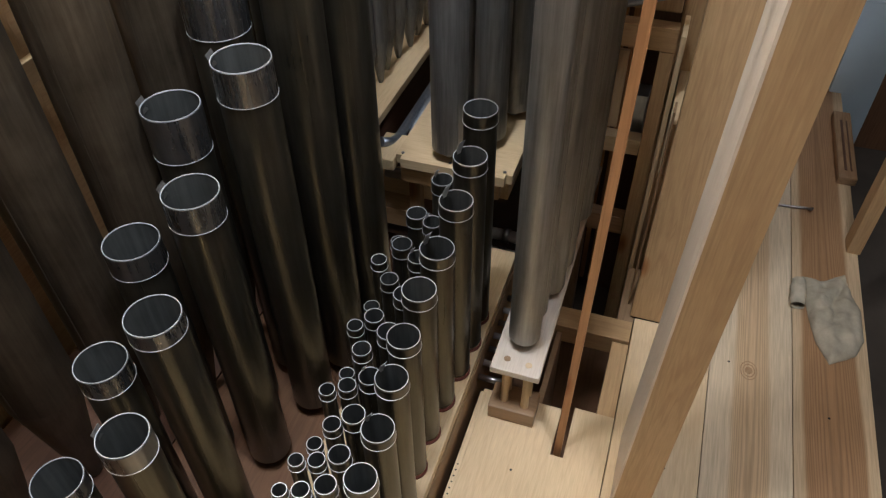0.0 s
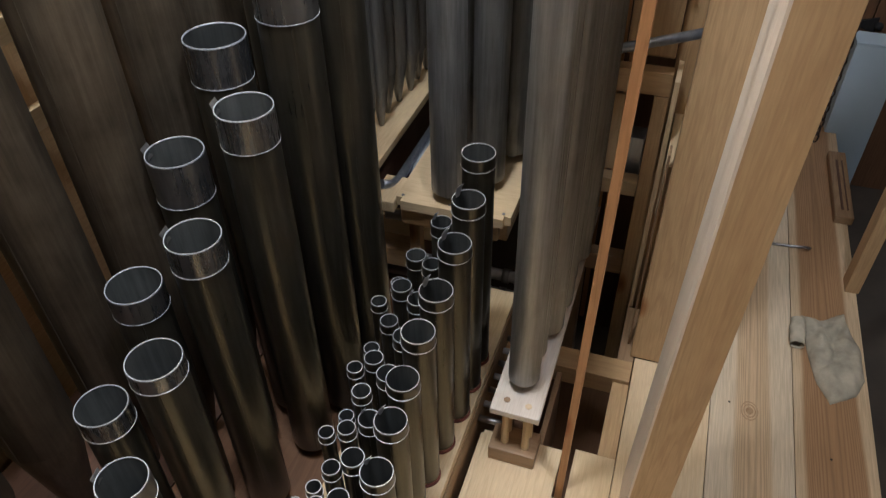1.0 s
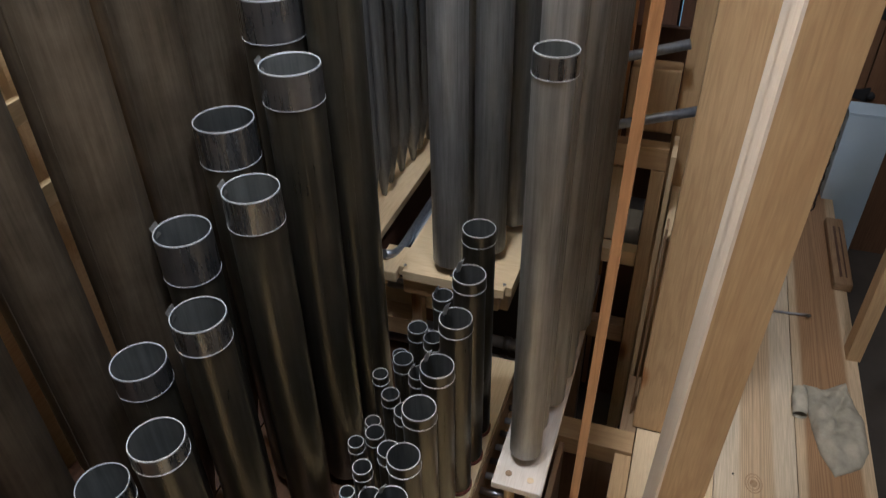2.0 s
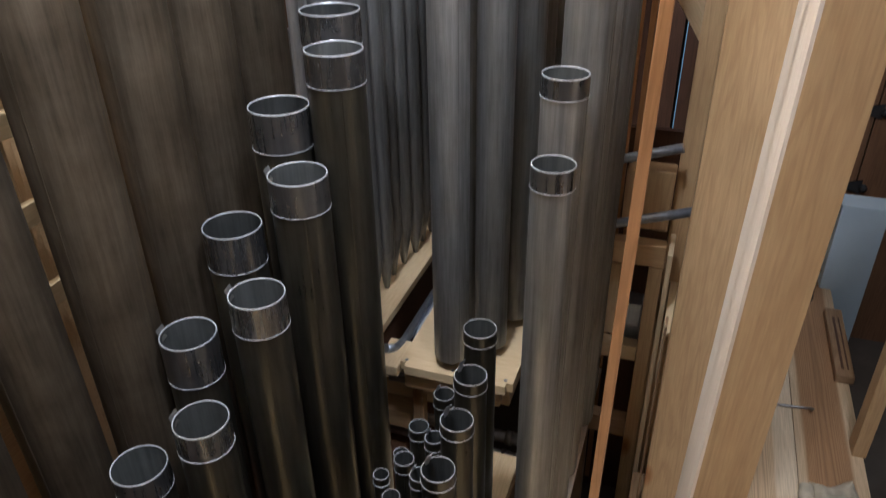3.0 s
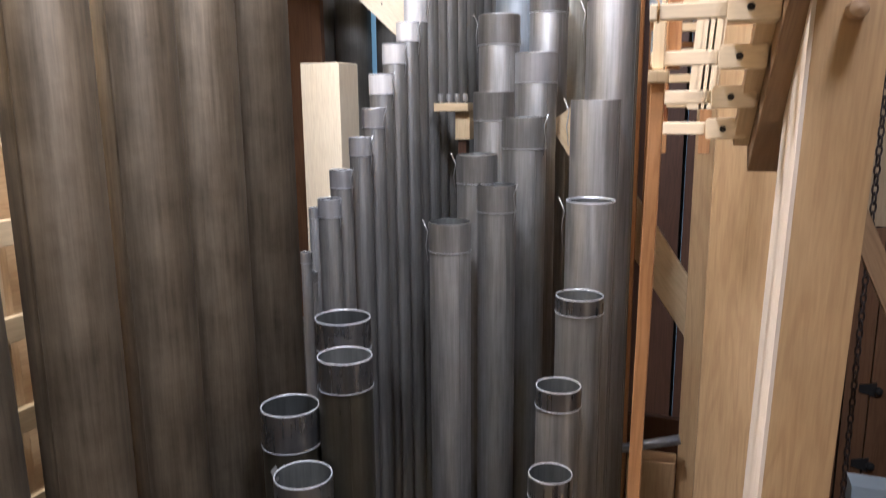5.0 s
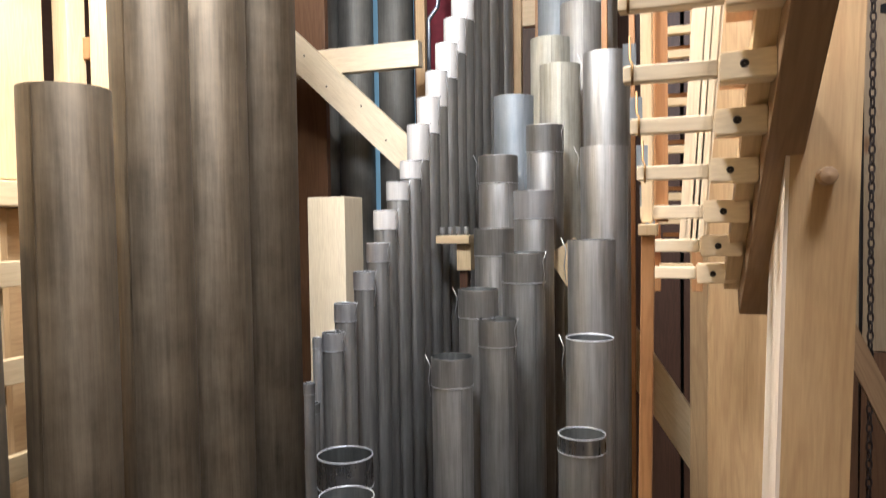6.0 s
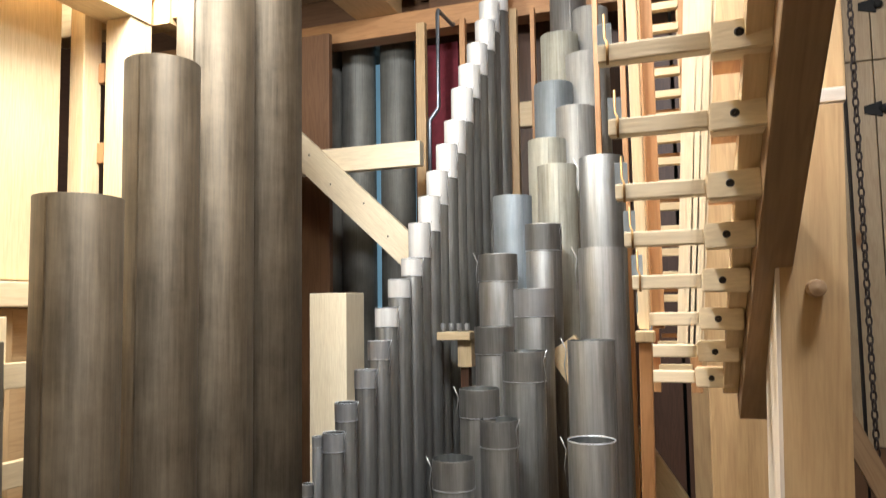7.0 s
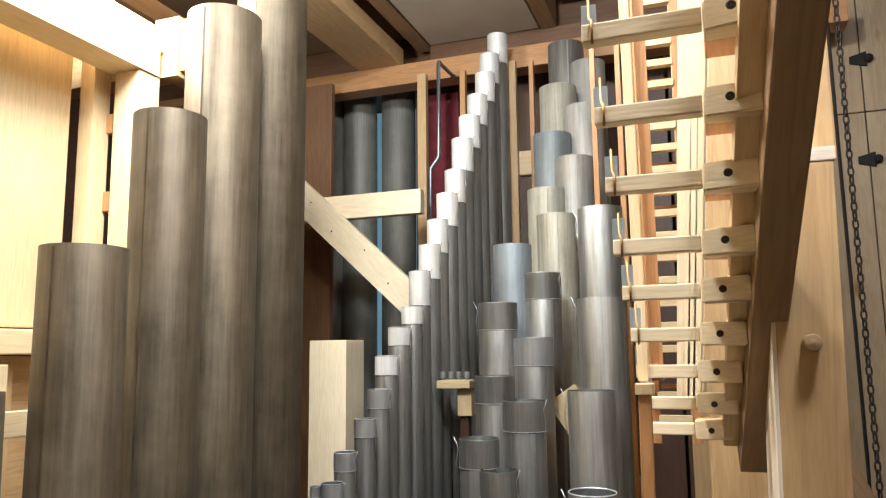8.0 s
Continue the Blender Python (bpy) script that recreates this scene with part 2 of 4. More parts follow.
def block(sx, sy, sz, bevel=0.002, wobble=0.0):
    bm = bmesh.new()
    bmesh.ops.create_cube(bm, size=1.0)
    for v in bm.verts:
        v.co = (v.co.x * sx, v.co.y * sy, v.co.z * sz)
    if bevel:
        bmesh.ops.bevel(bm, geom=list(bm.edges), offset=min(bevel, 0.3 * min(sx, sy, sz)), segments=2, affect="EDGES", profile=0.6)
    return bm


def beam(name, x0, x1, y0, y1, z0, z1, mats, parent=None, label="", bevel=0.002, turn=None, axis=None):
    """A box between two corners, its grain along its longest side."""
    s = (abs(x1 - x0), abs(y1 - y0), abs(z1 - z0))
    k = s.index(max(s)) if axis is None else axis
    mat = mats[k] if isinstance(mats, list) else mats
    ob = part(name, block(*s, bevel), mat, parent, label)
    ob.location = ((x0 + x1) / 2, (y0 + y1) / 2, (z0 + z1) / 2)
    if parent is not None:
        ob.location = Vector(ob.location) - Vector(parent.location)
    if turn:
        ob.rotation_euler = [radians(a) for a in turn]
    return ob


def strip(name, a, b, w, h, mats, parent=None, label="", bevel=0.0015, roll=0.0):
    """A bar of section w by h from a to b; the grain runs along it."""
    a, b = Vector(a), Vector(b)
    d = b - a
    mat = mats[1] if isinstance(mats, list) else mats
    ob = part(name, block(w, d.length, h, bevel), mat, parent, label)
    q = d.to_track_quat("Y", "Z")
    ob.rotation_mode = "QUATERNION"
    ob.rotation_quaternion = q @ Euler((0, radians(roll), 0)).to_quaternion()
    ob.location = (a + b) / 2 - (Vector(parent.location) if parent is not None else Vector())
    return ob


def lathe(profile, seg=40, smooth=True, gap=0.0):
    """Turns (radius, z) pairs round the z axis; gap leaves a slit open, in degrees."""
    bm = bmesh.new()
    closed = gap <= 0
    n = seg if closed else seg + 1
    rings = []
    for r, z in profile:
        ring = []
        for i in range(n):
            a = radians(gap / 2) + (2 * math.pi - radians(gap)) * i / seg
            ring.append(bm.verts.new((r * math.cos(a), r * math.sin(a), z)))
        rings.append(ring)
    for p, q in zip(rings, rings[1:]):
        for i in range(seg):
            j = (i + 1) % n if closed else i + 1
            f = bm.faces.new((p[i], p[j], q[j], q[i]))
            f.smooth = smooth
    bm.normal_update()
    for e in bm.edges:
        if len(e.link_faces) == 2 and e.calc_face_angle(0.0) > 0.6:
            e.smooth = False
    bmesh.ops.remove_doubles(bm, verts=bm.verts, dist=1e-6)
    return bm


def rod(name, pts, r, mat, parent=None, seg=10, label=""):
    """A round rod or tube through the points."""
    bm = bmesh.new()
    pts = [Vector(p) for p in pts]
    rings = []
    for i, p in enumerate(pts):
        d = (pts[min(i + 1, len(pts) - 1)] - pts[max(i - 1, 0)]).normalized()
        q = d.to_track_quat("Z", "Y")
        rings.append([bm.verts.new(p + q @ Vector((r * math.cos(2 * math.pi * k / seg), r * math.sin(2 * math.pi * k / seg), 0))) for k in range(seg)])
    for a, b in zip(rings, rings[1:]):
        for k in range(seg):
            f = bm.faces.new((a[k], a[(k + 1) % seg], b[(k + 1) % seg], b[k]))
            f.smooth = True
    bm.faces.new(rings[0][::-1])
    bm.faces.new(rings[-1])
    ob = part(name, bm, mat, parent, label)
    if parent is not None:
        ob.location = -Vector(parent.location)
    return ob


# ---- organ pipes ----
def organ_pipe(x, y, top, r, base, label, group, metal_body, collar=0.0, tongue=None, foot=0.16, seg=44, turn=0.0,
               edge=True, collar_metal=None, tongue_metal=None, wire=None, bend=-0.12):
    """An open metal pipe: conical foot, body with a seam and a mouth, and where it has them a tuning collar and tongue."""
    t = thing("organ_pipe", label, "organ pipe", (x, y, base), group)
    h = top - base
    foot = min(foot, 0.3 * h)
    wall = max(0.0009, 0.022 * r)
    body = part("body", lathe([(r * 0.985, foot), (r, foot + 0.004), (r, h - 0.001), (r - wall * 0.4, h)], seg), metal_body, t)
    # the inner wall has its own dark grey, shaded by colour
    part("bore", lathe([(r - wall * 0.4, h), (r - wall, h - 0.001), (r - wall, max(foot, h - 9 * r))], seg), BORE, t, "dim grey inside of the pipe, shade in its colour")
    ft = part("foot", lathe([(r * 0.22, 0.0), (r * 0.26, 0.004), (r * 0.985, foot), (r * 0.4, foot + 0.002), (0.0004, foot + 0.002)], seg), metal_body, t)
    # the soldered seam down the body
    bm = block(wall * 2.2, wall * 1.2, h - foot - 0.01, 0.0)
    seam = part("seam", bm, metal_body, t)
    a = radians(-75 + turn)
    seam.location = (r * math.cos(a), r * math.sin(a), (h + foot) / 2)
    seam.rotation_euler = (0, 0, a + math.pi / 2)
    if edge:
        e = max(0.0007, 0.030 * r)
        part("rim", lathe([(r + e * 0.3, h - e * 0.9), (r + e * 0.35, h), (r + e * 0.1, h + e * 0.6), (r - wall, h + e * 0.6), (r - wall - e * 0.4, h), (r - wall - e * 0.2, h - e)], seg), EDGE, t, "bare metal rim with its glint in the colour")
    if collar:
        cm = collar_metal or metal_body
        gap = 16.0 if tongue else 5.0
        c = part("tuning_collar", lathe([(r + 0.0003, h - collar), (r + 0.0012, h - collar), (r + 0.0012, h - 0.002), (r + 0.0003, h - 0.002)], seg, gap=gap), cm, t)
        c.rotation_euler = (0, 0, radians(150 + turn))
        lip = part("collar_edge", lathe([(r + 0.0006, h - collar - 0.0008), (r + 0.0019, h - collar - 0.0005), (r + 0.0019, h - collar + 0.0006), (r + 0.0006, h - collar + 0.0008)], seg), EDGE, t, "bright lower edge of the collar")
    if tongue:
        a = radians(tongue)
        bm = bmesh.new()
        w, n = min((0.22 if bend < 0 else 0.28) * r, 0.012), 6
        rows = []
        for i in range(n + 1):
            s = i / n
            out = r * (0.96 + bend * s * s)
            z = h - 0.35 * r + (1.05 if bend < 0 else 0.5) * r * s
            rows.append([bm.verts.new((out + d * 0.0006, k * w, z)) for d in (0, 1) for k in (-1, 1)])
        for p, q in zip(rows, rows[1:]):
            for i, j in ((0, 1), (1, 3), (3, 2), (2, 0)):
                bm.faces.new((p[i], p[j], q[j], q[i]))
        bm.faces.new(rows[0][:2] + rows[0][:1:-1])
        bm.faces.new(rows[-1][:2] + rows[-1][:1:-1])
        bmesh.ops.recalc_face_normals(bm, faces=bm.faces)
        tg = part("tuning_tongue", bm, tongue_metal or TIN, t, "bent metal tuning tongue")
        tg.rotation_euler = (0, 0, a)
    if wire is not None:
        a = radians(wire)
        c, s = math.cos(a), math.sin(a)
        k = r + 0.003
        rod("tuning_wire", [Vector(t.location) + Vector(p) for p in ((k * c, k * s, h - 0.085), ((k + 0.004) * c, (k + 0.004) * s, h - 0.05), (k * c, k * s, h - 0.02), ((k + 0.010) * c, (k + 0.010) * s, h + 0.004))], 0.0012, TIN, t, 6)
    return t



# ---- rows of pipes: x, y, top, radius ----
FRONT_ROW = [
    (-0.610, 0.360, 0.603, 0.0362),
    (-0.641, 0.510, 0.677, 0.0416),
    (-0.669, 0.690, 0.762, 0.0448),
    (-0.639, 0.850, 0.910, 0.0475),
    (-0.618, 0.990, 1.071, 0.0512),
    (-0.585, 1.100, 1.259, 0.0504),
]
SECOND_ROW = [
    (-0.765, 0.330, 0.446, 0.0393),
    (-0.755, 0.480, 0.559, 0.0414),
    (-0.797, 0.660, 0.646, 0.0469),
    (-0.770, 0.815, 0.821, 0.0489),
    (-0.740, 0.950, 0.972, 0.0524),
    (-0.691, 1.075, 1.157, 0.0543),
    (-0.639, 1.200, 1.299, 0.0546),
]
BASS_ROW = [
    (-1.030, 0.150, 1.020, 0.0760),
    (-1.028, 0.348, 1.230, 0.0735),
    (-1.028, 0.528, 1.490, 0.0690),
    (-0.986, 0.690, 1.742, 0.0660),
    (-0.899, 0.797, 1.968, 0.0672),
    (-0.882, 0.965, 2.236, 0.0660),
    (-0.898, 1.140, 2.512, 0.0775),
    (-0.897, 1.320, 2.850, 0.0820),
]
RIGHT_ROW = [
    (-0.184, 1.020, 1.133, 0.0347),
    (-0.189, 1.101, 1.250, 0.0371),
    (-0.172, 1.190, 1.384, 0.0408),
    (-0.171, 1.280, 1.538, 0.0438),
    (-0.180, 1.370, 1.716, 0.0463),
    (-0.167, 1.470, 1.904, 0.0492),
    (-0.174, 1.570, 2.117, 0.0506),
]
TALL_ROW = [
    (-0.365, 2.041, 2.196, 0.0580),
    (-0.336, 2.231, 2.415, 0.0622),
    (-0.420, 2.179, 2.306, 0.0609),
    (-0.327, 2.423, 2.648, 0.0682),
    (-0.427, 2.345, 2.535, 0.0656),
    (-0.428, 2.492, 2.756, 0.0681),
    (-0.329, 2.595, 2.876, 0.0652),
    (-0.422, 2.664, 2.990, 0.0700),
]
MIDDLE_A = [
    (-0.472, 1.370, 1.472, 0.0431),
    (-0.453, 1.501, 1.602, 0.0444),
    (-0.449, 1.620, 1.737, 0.0464),
    (-0.472, 1.750, 1.920, 0.0503),
    (-0.462, 1.880, 2.089, 0.0541),
]
MIDDLE_B = [
    (-0.394, 1.450, 1.543, 0.0407),
    (-0.371, 1.600, 1.680, 0.0494),
    (-0.377, 1.740, 1.828, 0.0497),
    (-0.380, 1.880, 2.006, 0.0518),
]
SLENDER_ROW = [
    (-0.778, 1.420, 1.503, 0.0255),
    (-0.784, 1.493, 1.562, 0.0262),
    (-0.767, 1.566, 1.633, 0.0267),
    (-0.763, 1.639, 1.701, 0.0290),
    (-0.773, 1.712, 1.786, 0.0314),
    (-0.767, 1.785, 1.864, 0.0310),
    (-0.757, 1.858, 1.925, 0.0307),
    (-0.762, 1.931, 2.036, 0.0322),
    (-0.757, 2.004, 2.125, 0.0335),
    (-0.756, 2.077, 2.216, 0.0338),
    (-0.748, 2.150, 2.316, 0.0348),
    (-0.743, 2.223, 2.412, 0.0358),
    (-0.739, 2.296, 2.543, 0.0377),
    (-0.734, 2.369, 2.647, 0.0385),
    (-0.725, 2.442, 2.750, 0.0375),
    (-0.714, 2.515, 2.862, 0.0370),
    (-0.716, 2.588, 2.966, 0.0390),
    (-0.700, 2.661, 3.078, 0.0400),
]
TREBLE_ROW = [
    (-0.304, 0.450, 0.508, 0.0247),
    (-0.312, 0.535, 0.507, 0.0261),
    (-0.321, 0.618, 0.524, 0.0271),
    (-0.332, 0.701, 0.528, 0.0284),
    (-0.335, 0.787, 0.554, 0.0303),
    (-0.332, 0.875, 0.573, 0.0314),
    (-0.325, 0.964, 0.615, 0.0316),
    (-0.325, 1.051, 0.654, 0.0323),
    (-0.331, 1.135, 0.706, 0.0333),
]
MIXTURE_A = [
    (-0.345, 0.421, 0.516, 0.0162),
    (-0.366, 0.500, 0.460, 0.0177),
    (-0.379, 0.582, 0.447, 0.0197),
    (-0.386, 0.667, 0.439, 0.0197),
    (-0.385, 0.754, 0.462, 0.0204),
    (-0.387, 0.840, 0.472, 0.0201),
    (-0.390, 0.926, 0.487, 0.0197),
    (-0.390, 1.012, 0.505, 0.0192),
    (-0.397, 1.097, 0.547, 0.0219),
]
MIXTURE_B = [
    (-0.373, 0.400, 0.522, 0.0132),
    (-0.395, 0.480, 0.461, 0.0137),
    (-0.410, 0.561, 0.434, 0.0155),
    (-0.420, 0.644, 0.429, 0.0158),
    (-0.429, 0.728, 0.426, 0.0176),
    (-0.439, 0.811, 0.423, 0.0184),
    (-0.441, 0.897, 0.439, 0.0179),
    (-0.446, 0.982, 0.456, 0.0207),
    (-0.446, 1.069, 0.467, 0.0214),
]
MIXTURE_C = [
    (-0.394, 0.383, 0.539, 0.0110),
    (-0.418, 0.461, 0.479, 0.0121),
    (-0.438, 0.541, 0.392, 0.0134),
    (-0.449, 0.624, 0.430, 0.0137),
    (-0.456, 0.708, 0.366, 0.0143),
    (-0.471, 0.790, 0.407, 0.0152),
    (-0.475, 0.875, 0.370, 0.0161),
    (-0.489, 0.957, 0.422, 0.0163),
    (-0.481, 1.046, 0.398, 0.0171),
]

random.seed(5)
G1, G2 = "collared pipes in the front double row", "wide bass pipes"
for i, (x, y, z, r) in enumerate(FRONT_ROW):
    organ_pipe(x, y, z, r, 0.0, "dark grey tin-lead organ pipe with a tuning collar and bright rim", G1, SHADED_PIPE, foot=0.035, tongue_metal=PIPE, bend=0.12, collar_metal=COLLAR, collar=(1.15, 0.75, 1.15, 1.3, 1.2, 1.13)[i] * r, tongue=None if i in (1, 5) else 190, turn=20)
for i, (x, y, z, r) in enumerate(SECOND_ROW):
    organ_pipe(x, y, z, r, 0.0, "dark grey tin-lead organ pipe with a tuning collar and bright rim", G1, SHADED_PIPE, foot=0.035, tongue_metal=PIPE, bend=0.12, collar_metal=COLLAR, collar=(1.0, 1.0, 1.05, 1.75, 1.4, 1.35, 1.1)[i] * r, tongue=190 if i in (3,) else None, turn=20)
for i, (x, y, z, r) in enumerate(BASS_ROW):
    bass = organ_pipe(x, y, z, r, 0.0, "wide brownish grey bass organ pipe with a soldered seam", G2, BASS, seg=64, foot=0.3, turn=-10, edge=False)
    if i == 3:
        bass.rotation_euler = (0, radians(-1.3), 0)  # this one leans towards the wall
for i, (x, y, z, r) in enumerate(RIGHT_ROW):
    organ_pipe(x, y, z, r, 0.195, "grey metal organ pipe with tuning collar on a narrow chest", "pipes on the narrow chest", PIPE, collar_metal=COLLAR, collar=(1.05, 0.9, 0.7, 0, 0, 0, 0)[i] * r, foot=0.03, turn=60, wire=185 if i > 2 else None, edge=i < 4)
for i, (x, y, z, r) in enumerate(MIDDLE_A):
    organ_pipe(x, y, z, r, 0.40, "grey metal organ pipe with tuning collar on a pine chest", "pipes on the small chest", BLUISH if i == 4 else PIPE, collar=1.4 * r if i < 4 else 0, foot=0.03, edge=False, turn=30, wire=200 if i in (0, 1, 3) else None)
for i, (x, y, z, r) in enumerate(MIDDLE_B):
    organ_pipe(x, y, z, r, 0.40, "grey metal organ pipe with tuning collar on a pine chest", "pipes on the small chest", PIPE, collar=1.4 * r, foot=0.03, edge=False, turn=30, wire=-20 if i != 2 else None, collar_metal=TIN if i == 2 else None)
for i, (x, y, z, r) in enumerate(TALL_ROW):
    organ_pipe(x, y, z, r, 0.40, "tall pale olive-grey organ pipe with stained metal", "tall pale pipes", (OLIVE, PALETIN, OLIVE, PALETIN, BLUISH, OLIVE, PALETIN, PIPE)[i], foot=0.2, edge=False)
# upper heads use the paler metal, as if lit above their neighbours
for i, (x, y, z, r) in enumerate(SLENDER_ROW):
    organ_pipe(x, y, z, r, 0.40, "slender grey organ pipe in a rising row", "slender pipes in the rising row", SLENDER, collar=1.6 * r if i < 7 else 3.2 * r, foot=0.13, edge=i < 7, seg=28, collar_metal=TIN if i < 4 else LITHEAD, wire=-15)
for i, (x, y, z, r) in enumerate(TREBLE_ROW):
    organ_pipe(x, y, z, r, 0.11, "small grey organ pipe with a bright rim and a tuning tongue", "treble pipes", SHADED_PIPE, collar=0.8 * r, tongue_metal=EDGE, bend=-0.32, tongue=150 if i in (1, 2, 5, 6, 7) else None, foot=0.012, seg=32)
for rows, name in ((MIXTURE_A, "small"), (MIXTURE_B, "smaller"), (MIXTURE_C, "thin")):
    for i, (x, y, z, r) in enumerate(rows):
        organ_pipe(x, y, z, r, 0.11, name + " grey mixture pipe with a bright rim", "mixture pipes", SHADED_PIPE, collar=1.2 * r, tongue_metal=EDGE, bend=-0.32, tongue=150 if rows is MIXTURE_A and i in (3, 6, 7, 8) else None, foot=0.05, seg=24)


# ---- floor, walls, ceiling ----
floor = thing("floor", "pine plank floor with knots and reddish heartwood stripes", "floor", kind="structure")
beam("plank", 0.117, 0.2445, -1.2, 2.98, -0.03, 0.0, PALE, floor)
beam("plank", 0.2460, 0.4395, -1.2, 2.98, -0.03, 0.0, plank_wood("knotty_plank", 0.0, 0.043, (0.64, 0.46, 0.27), (0.74, 0.61, 0.42)), floor)
beam("plank", 0.4410, 0.62, -1.2, 2.98, -0.03, 0.0, plank_wood("red_plank", -0.004, 0.064, (0.42, 0.245, 0.12), (0.66, 0.50, 0.31)), floor)
bm = bmesh.new()
bmesh.ops.create_circle(bm, cap_ends=True, radius=0.009, segments=20, matrix=Matrix.Translation((0.338, 1.266, 0.0006)) @ Matrix.Diagonal((1.0, 1.25, 1, 1)))
part("knot", bm, HEART[2], floor, "brown knot in a plank")
for q in (0.0135, 0.0195):
    ring = lathe([(q - 0.0011, 0.0), (q + 0.0011, 0.0)], 28)
    for v in ring.verts:
        v.co = (v.co.x, v.co.y * 1.45, 0.0)
    o = part("knot_ring", ring, HEART[1], floor)
    o.location = (0.338, 1.266, 0.0007)
for x, y in ((0.17, 0.93), (0.29, 1.28), (0.155, 1.22), (0.52, 1.18), (-0.12, 0.62), (-0.02, 0.66), (-0.15, 0.82)):
    bm = bmesh.new()
    bmesh.ops.create_circle(bm, cap_ends=True, radius=0.0032, segments=10, matrix=Matrix.Translation((x, y, 0.0005)))
    part("nail_head", bm, SOCKET, floor, "small dark nail head")
beam("plank", 0.0480, 0.1155, -1.2, 1.353, -0.03, 0.0, PALE, floor)
bm = bmesh.new()
outline = ((-0.266, -1.2), (0.046, -1.2), (0.046, 1.025), (-0.047, 1.025), (-0.047, 0.885), (-0.0765, 0.885), (-0.0765, 1.012), (-0.266, 1.012))
face = bm.faces.new([bm.verts.new((x, y, 0.0)) for x, y in outline])
side = bmesh.ops.extrude_face_region(bm, geom=[face])
for v in side["geom"]:
    if isinstance(v, bmesh.types.BMVert):
        v.co.z -= 0.03
bmesh.ops.recalc_face_normals(bm, faces=bm.faces)
part("notched_board", bm, PALE[1], floor, "pale pine board with a notch for a rod")
beam("perforated_strip", -0.272, -0.258, 0.2, 1.0, 0.001, 0.004, PALE, floor)
bm = bmesh.new()
for i in range(26):
    bmesh.ops.create_circle(bm, cap_ends=True, radius=0.0022, segments=8, matrix=Matrix.Translation((-0.265, 0.42 + 0.015 * i, 0.0046)))
part("perforation", bm, SOCKET, floor, "row of small drilled holes")

# ground and outer walls are coloured near black in place of shade
tagged(beam("ground", -3.5, 4.0, -3.5, 5.0, -0.46, -0.4, DIM_SURROUND), "ground below the walkboards, near black for its shade", "ground", kind="structure")
tagged(beam("wall_back", -3.5, 4.0, 4.4, 4.5, -0.4, 4.2, DIM_SURROUND), "plain back wall, near black for the unlit room", "wall", kind="structure")
tagged(beam("wall_front", -3.5, 4.0, -3.0, -2.9, -0.4, 4.2, DIM_SURROUND), "plain wall, near black for the unlit room", "wall", kind="structure")
tagged(beam("wall_right", 0.98, 1.08, -2.9, 4.4, -0.4, 4.2, DIM_SURROUND), "side wall, near black for the unlit room", "wall", kind="structure")
tagged(beam("wall_far_left", -3.0, -2.9, -2.9, 4.4, -0.4, 4.2, DARK), "dark wooden side wall", "wall", kind="structure")
tagged(beam("ceiling", -3.5, 4.0, -2.9, 4.4, 3.46, 3.55, PLASTER), "pale grey plaster ceiling", "ceiling", kind="structure")
wall_left = thing("wall_left", "light pine board wall beside a lamp", "wall", kind="structure")
for i in range(12):
    y = 1.215 - 0.3 * i
    beam("board", -1.44, -1.40, y - 0.297, y, 1.86, 3.4, PALE, wall_left, bevel=0.004)
beam("ledge", -1.43, -1.355, -2.2, 1.19, 1.80, 1.855, PALE, wall_left, bevel=0.004)
beam("lower_panel", -1.47, -1.43, -2.2, 1.215, -0.4, 1.798, PINE, wall_left, bevel=0.004)
for y in (1.06, 0.62, 0.18, -0.3):
    beam("stile", -1.429, -1.40, y - 0.045, y + 0.045, -0.1, 1.798, PINE, wall_left, bevel=0.003)

ladder = thing("slatted_frame", "pale pine slatted frame along the side wall", "frame", (-1.26, 0.9, -0.4), kind="")
for y in (0.62, 0.95, 1.18):
    beam("stile", -1.29, -1.255, y - 0.02, y + 0.02, -0.4, 1.78, PALE, ladder)
for i in range(9):
    if i > 2:
        beam("slat", -1.254, -1.235, 0.58, 1.22, 0.12 + 0.19 * i, 0.17 + 0.19 * i, PALE, ladder)

# wall behind the walkway: wide boards with black strap hinges
cabinet = thing("wall_boards", "wide tan board wall with black strap hinges, darkened low down as shade", "wall", kind="structure")
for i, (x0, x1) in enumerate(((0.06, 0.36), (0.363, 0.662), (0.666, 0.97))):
    # umber below 1.25 m paints the shade low on the tan wall
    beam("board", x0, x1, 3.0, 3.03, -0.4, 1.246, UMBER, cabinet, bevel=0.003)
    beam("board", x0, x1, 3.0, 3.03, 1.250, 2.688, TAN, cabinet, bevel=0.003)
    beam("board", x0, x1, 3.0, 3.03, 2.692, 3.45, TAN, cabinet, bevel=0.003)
for z in (2.90, 2.50, 0.62, 0.31):
    bm = block(0.06, 0.006, 0.03, 0.002)
    for v in bm.verts:
        v.co.z *= 1.0 if v.co.x < 0 else 2.0
    hinge = part("hinge", bm, BLACK, cabinet, "black iron strap hinge")
    hinge.location = (0.655, 2.996, z)
    bm = bmesh.new()
    bmesh.ops.create_uvsphere(bm, u_segments=10, v_segments=6, radius=0.016, matrix=Matrix.Translation((0.69, 2.985, z)))
    part("hinge_knuckle", bm, BLACK, cabinet)

# ---- wind chests ----
chest = thing("wind_chest", "long pine wind chest carrying the treble pipes", "wind chest")
beam("top_board", -0.535, -0.288, -0.4, 1.385, 0.084, 0.11, PALE, chest, axis=1, bevel=0.003)
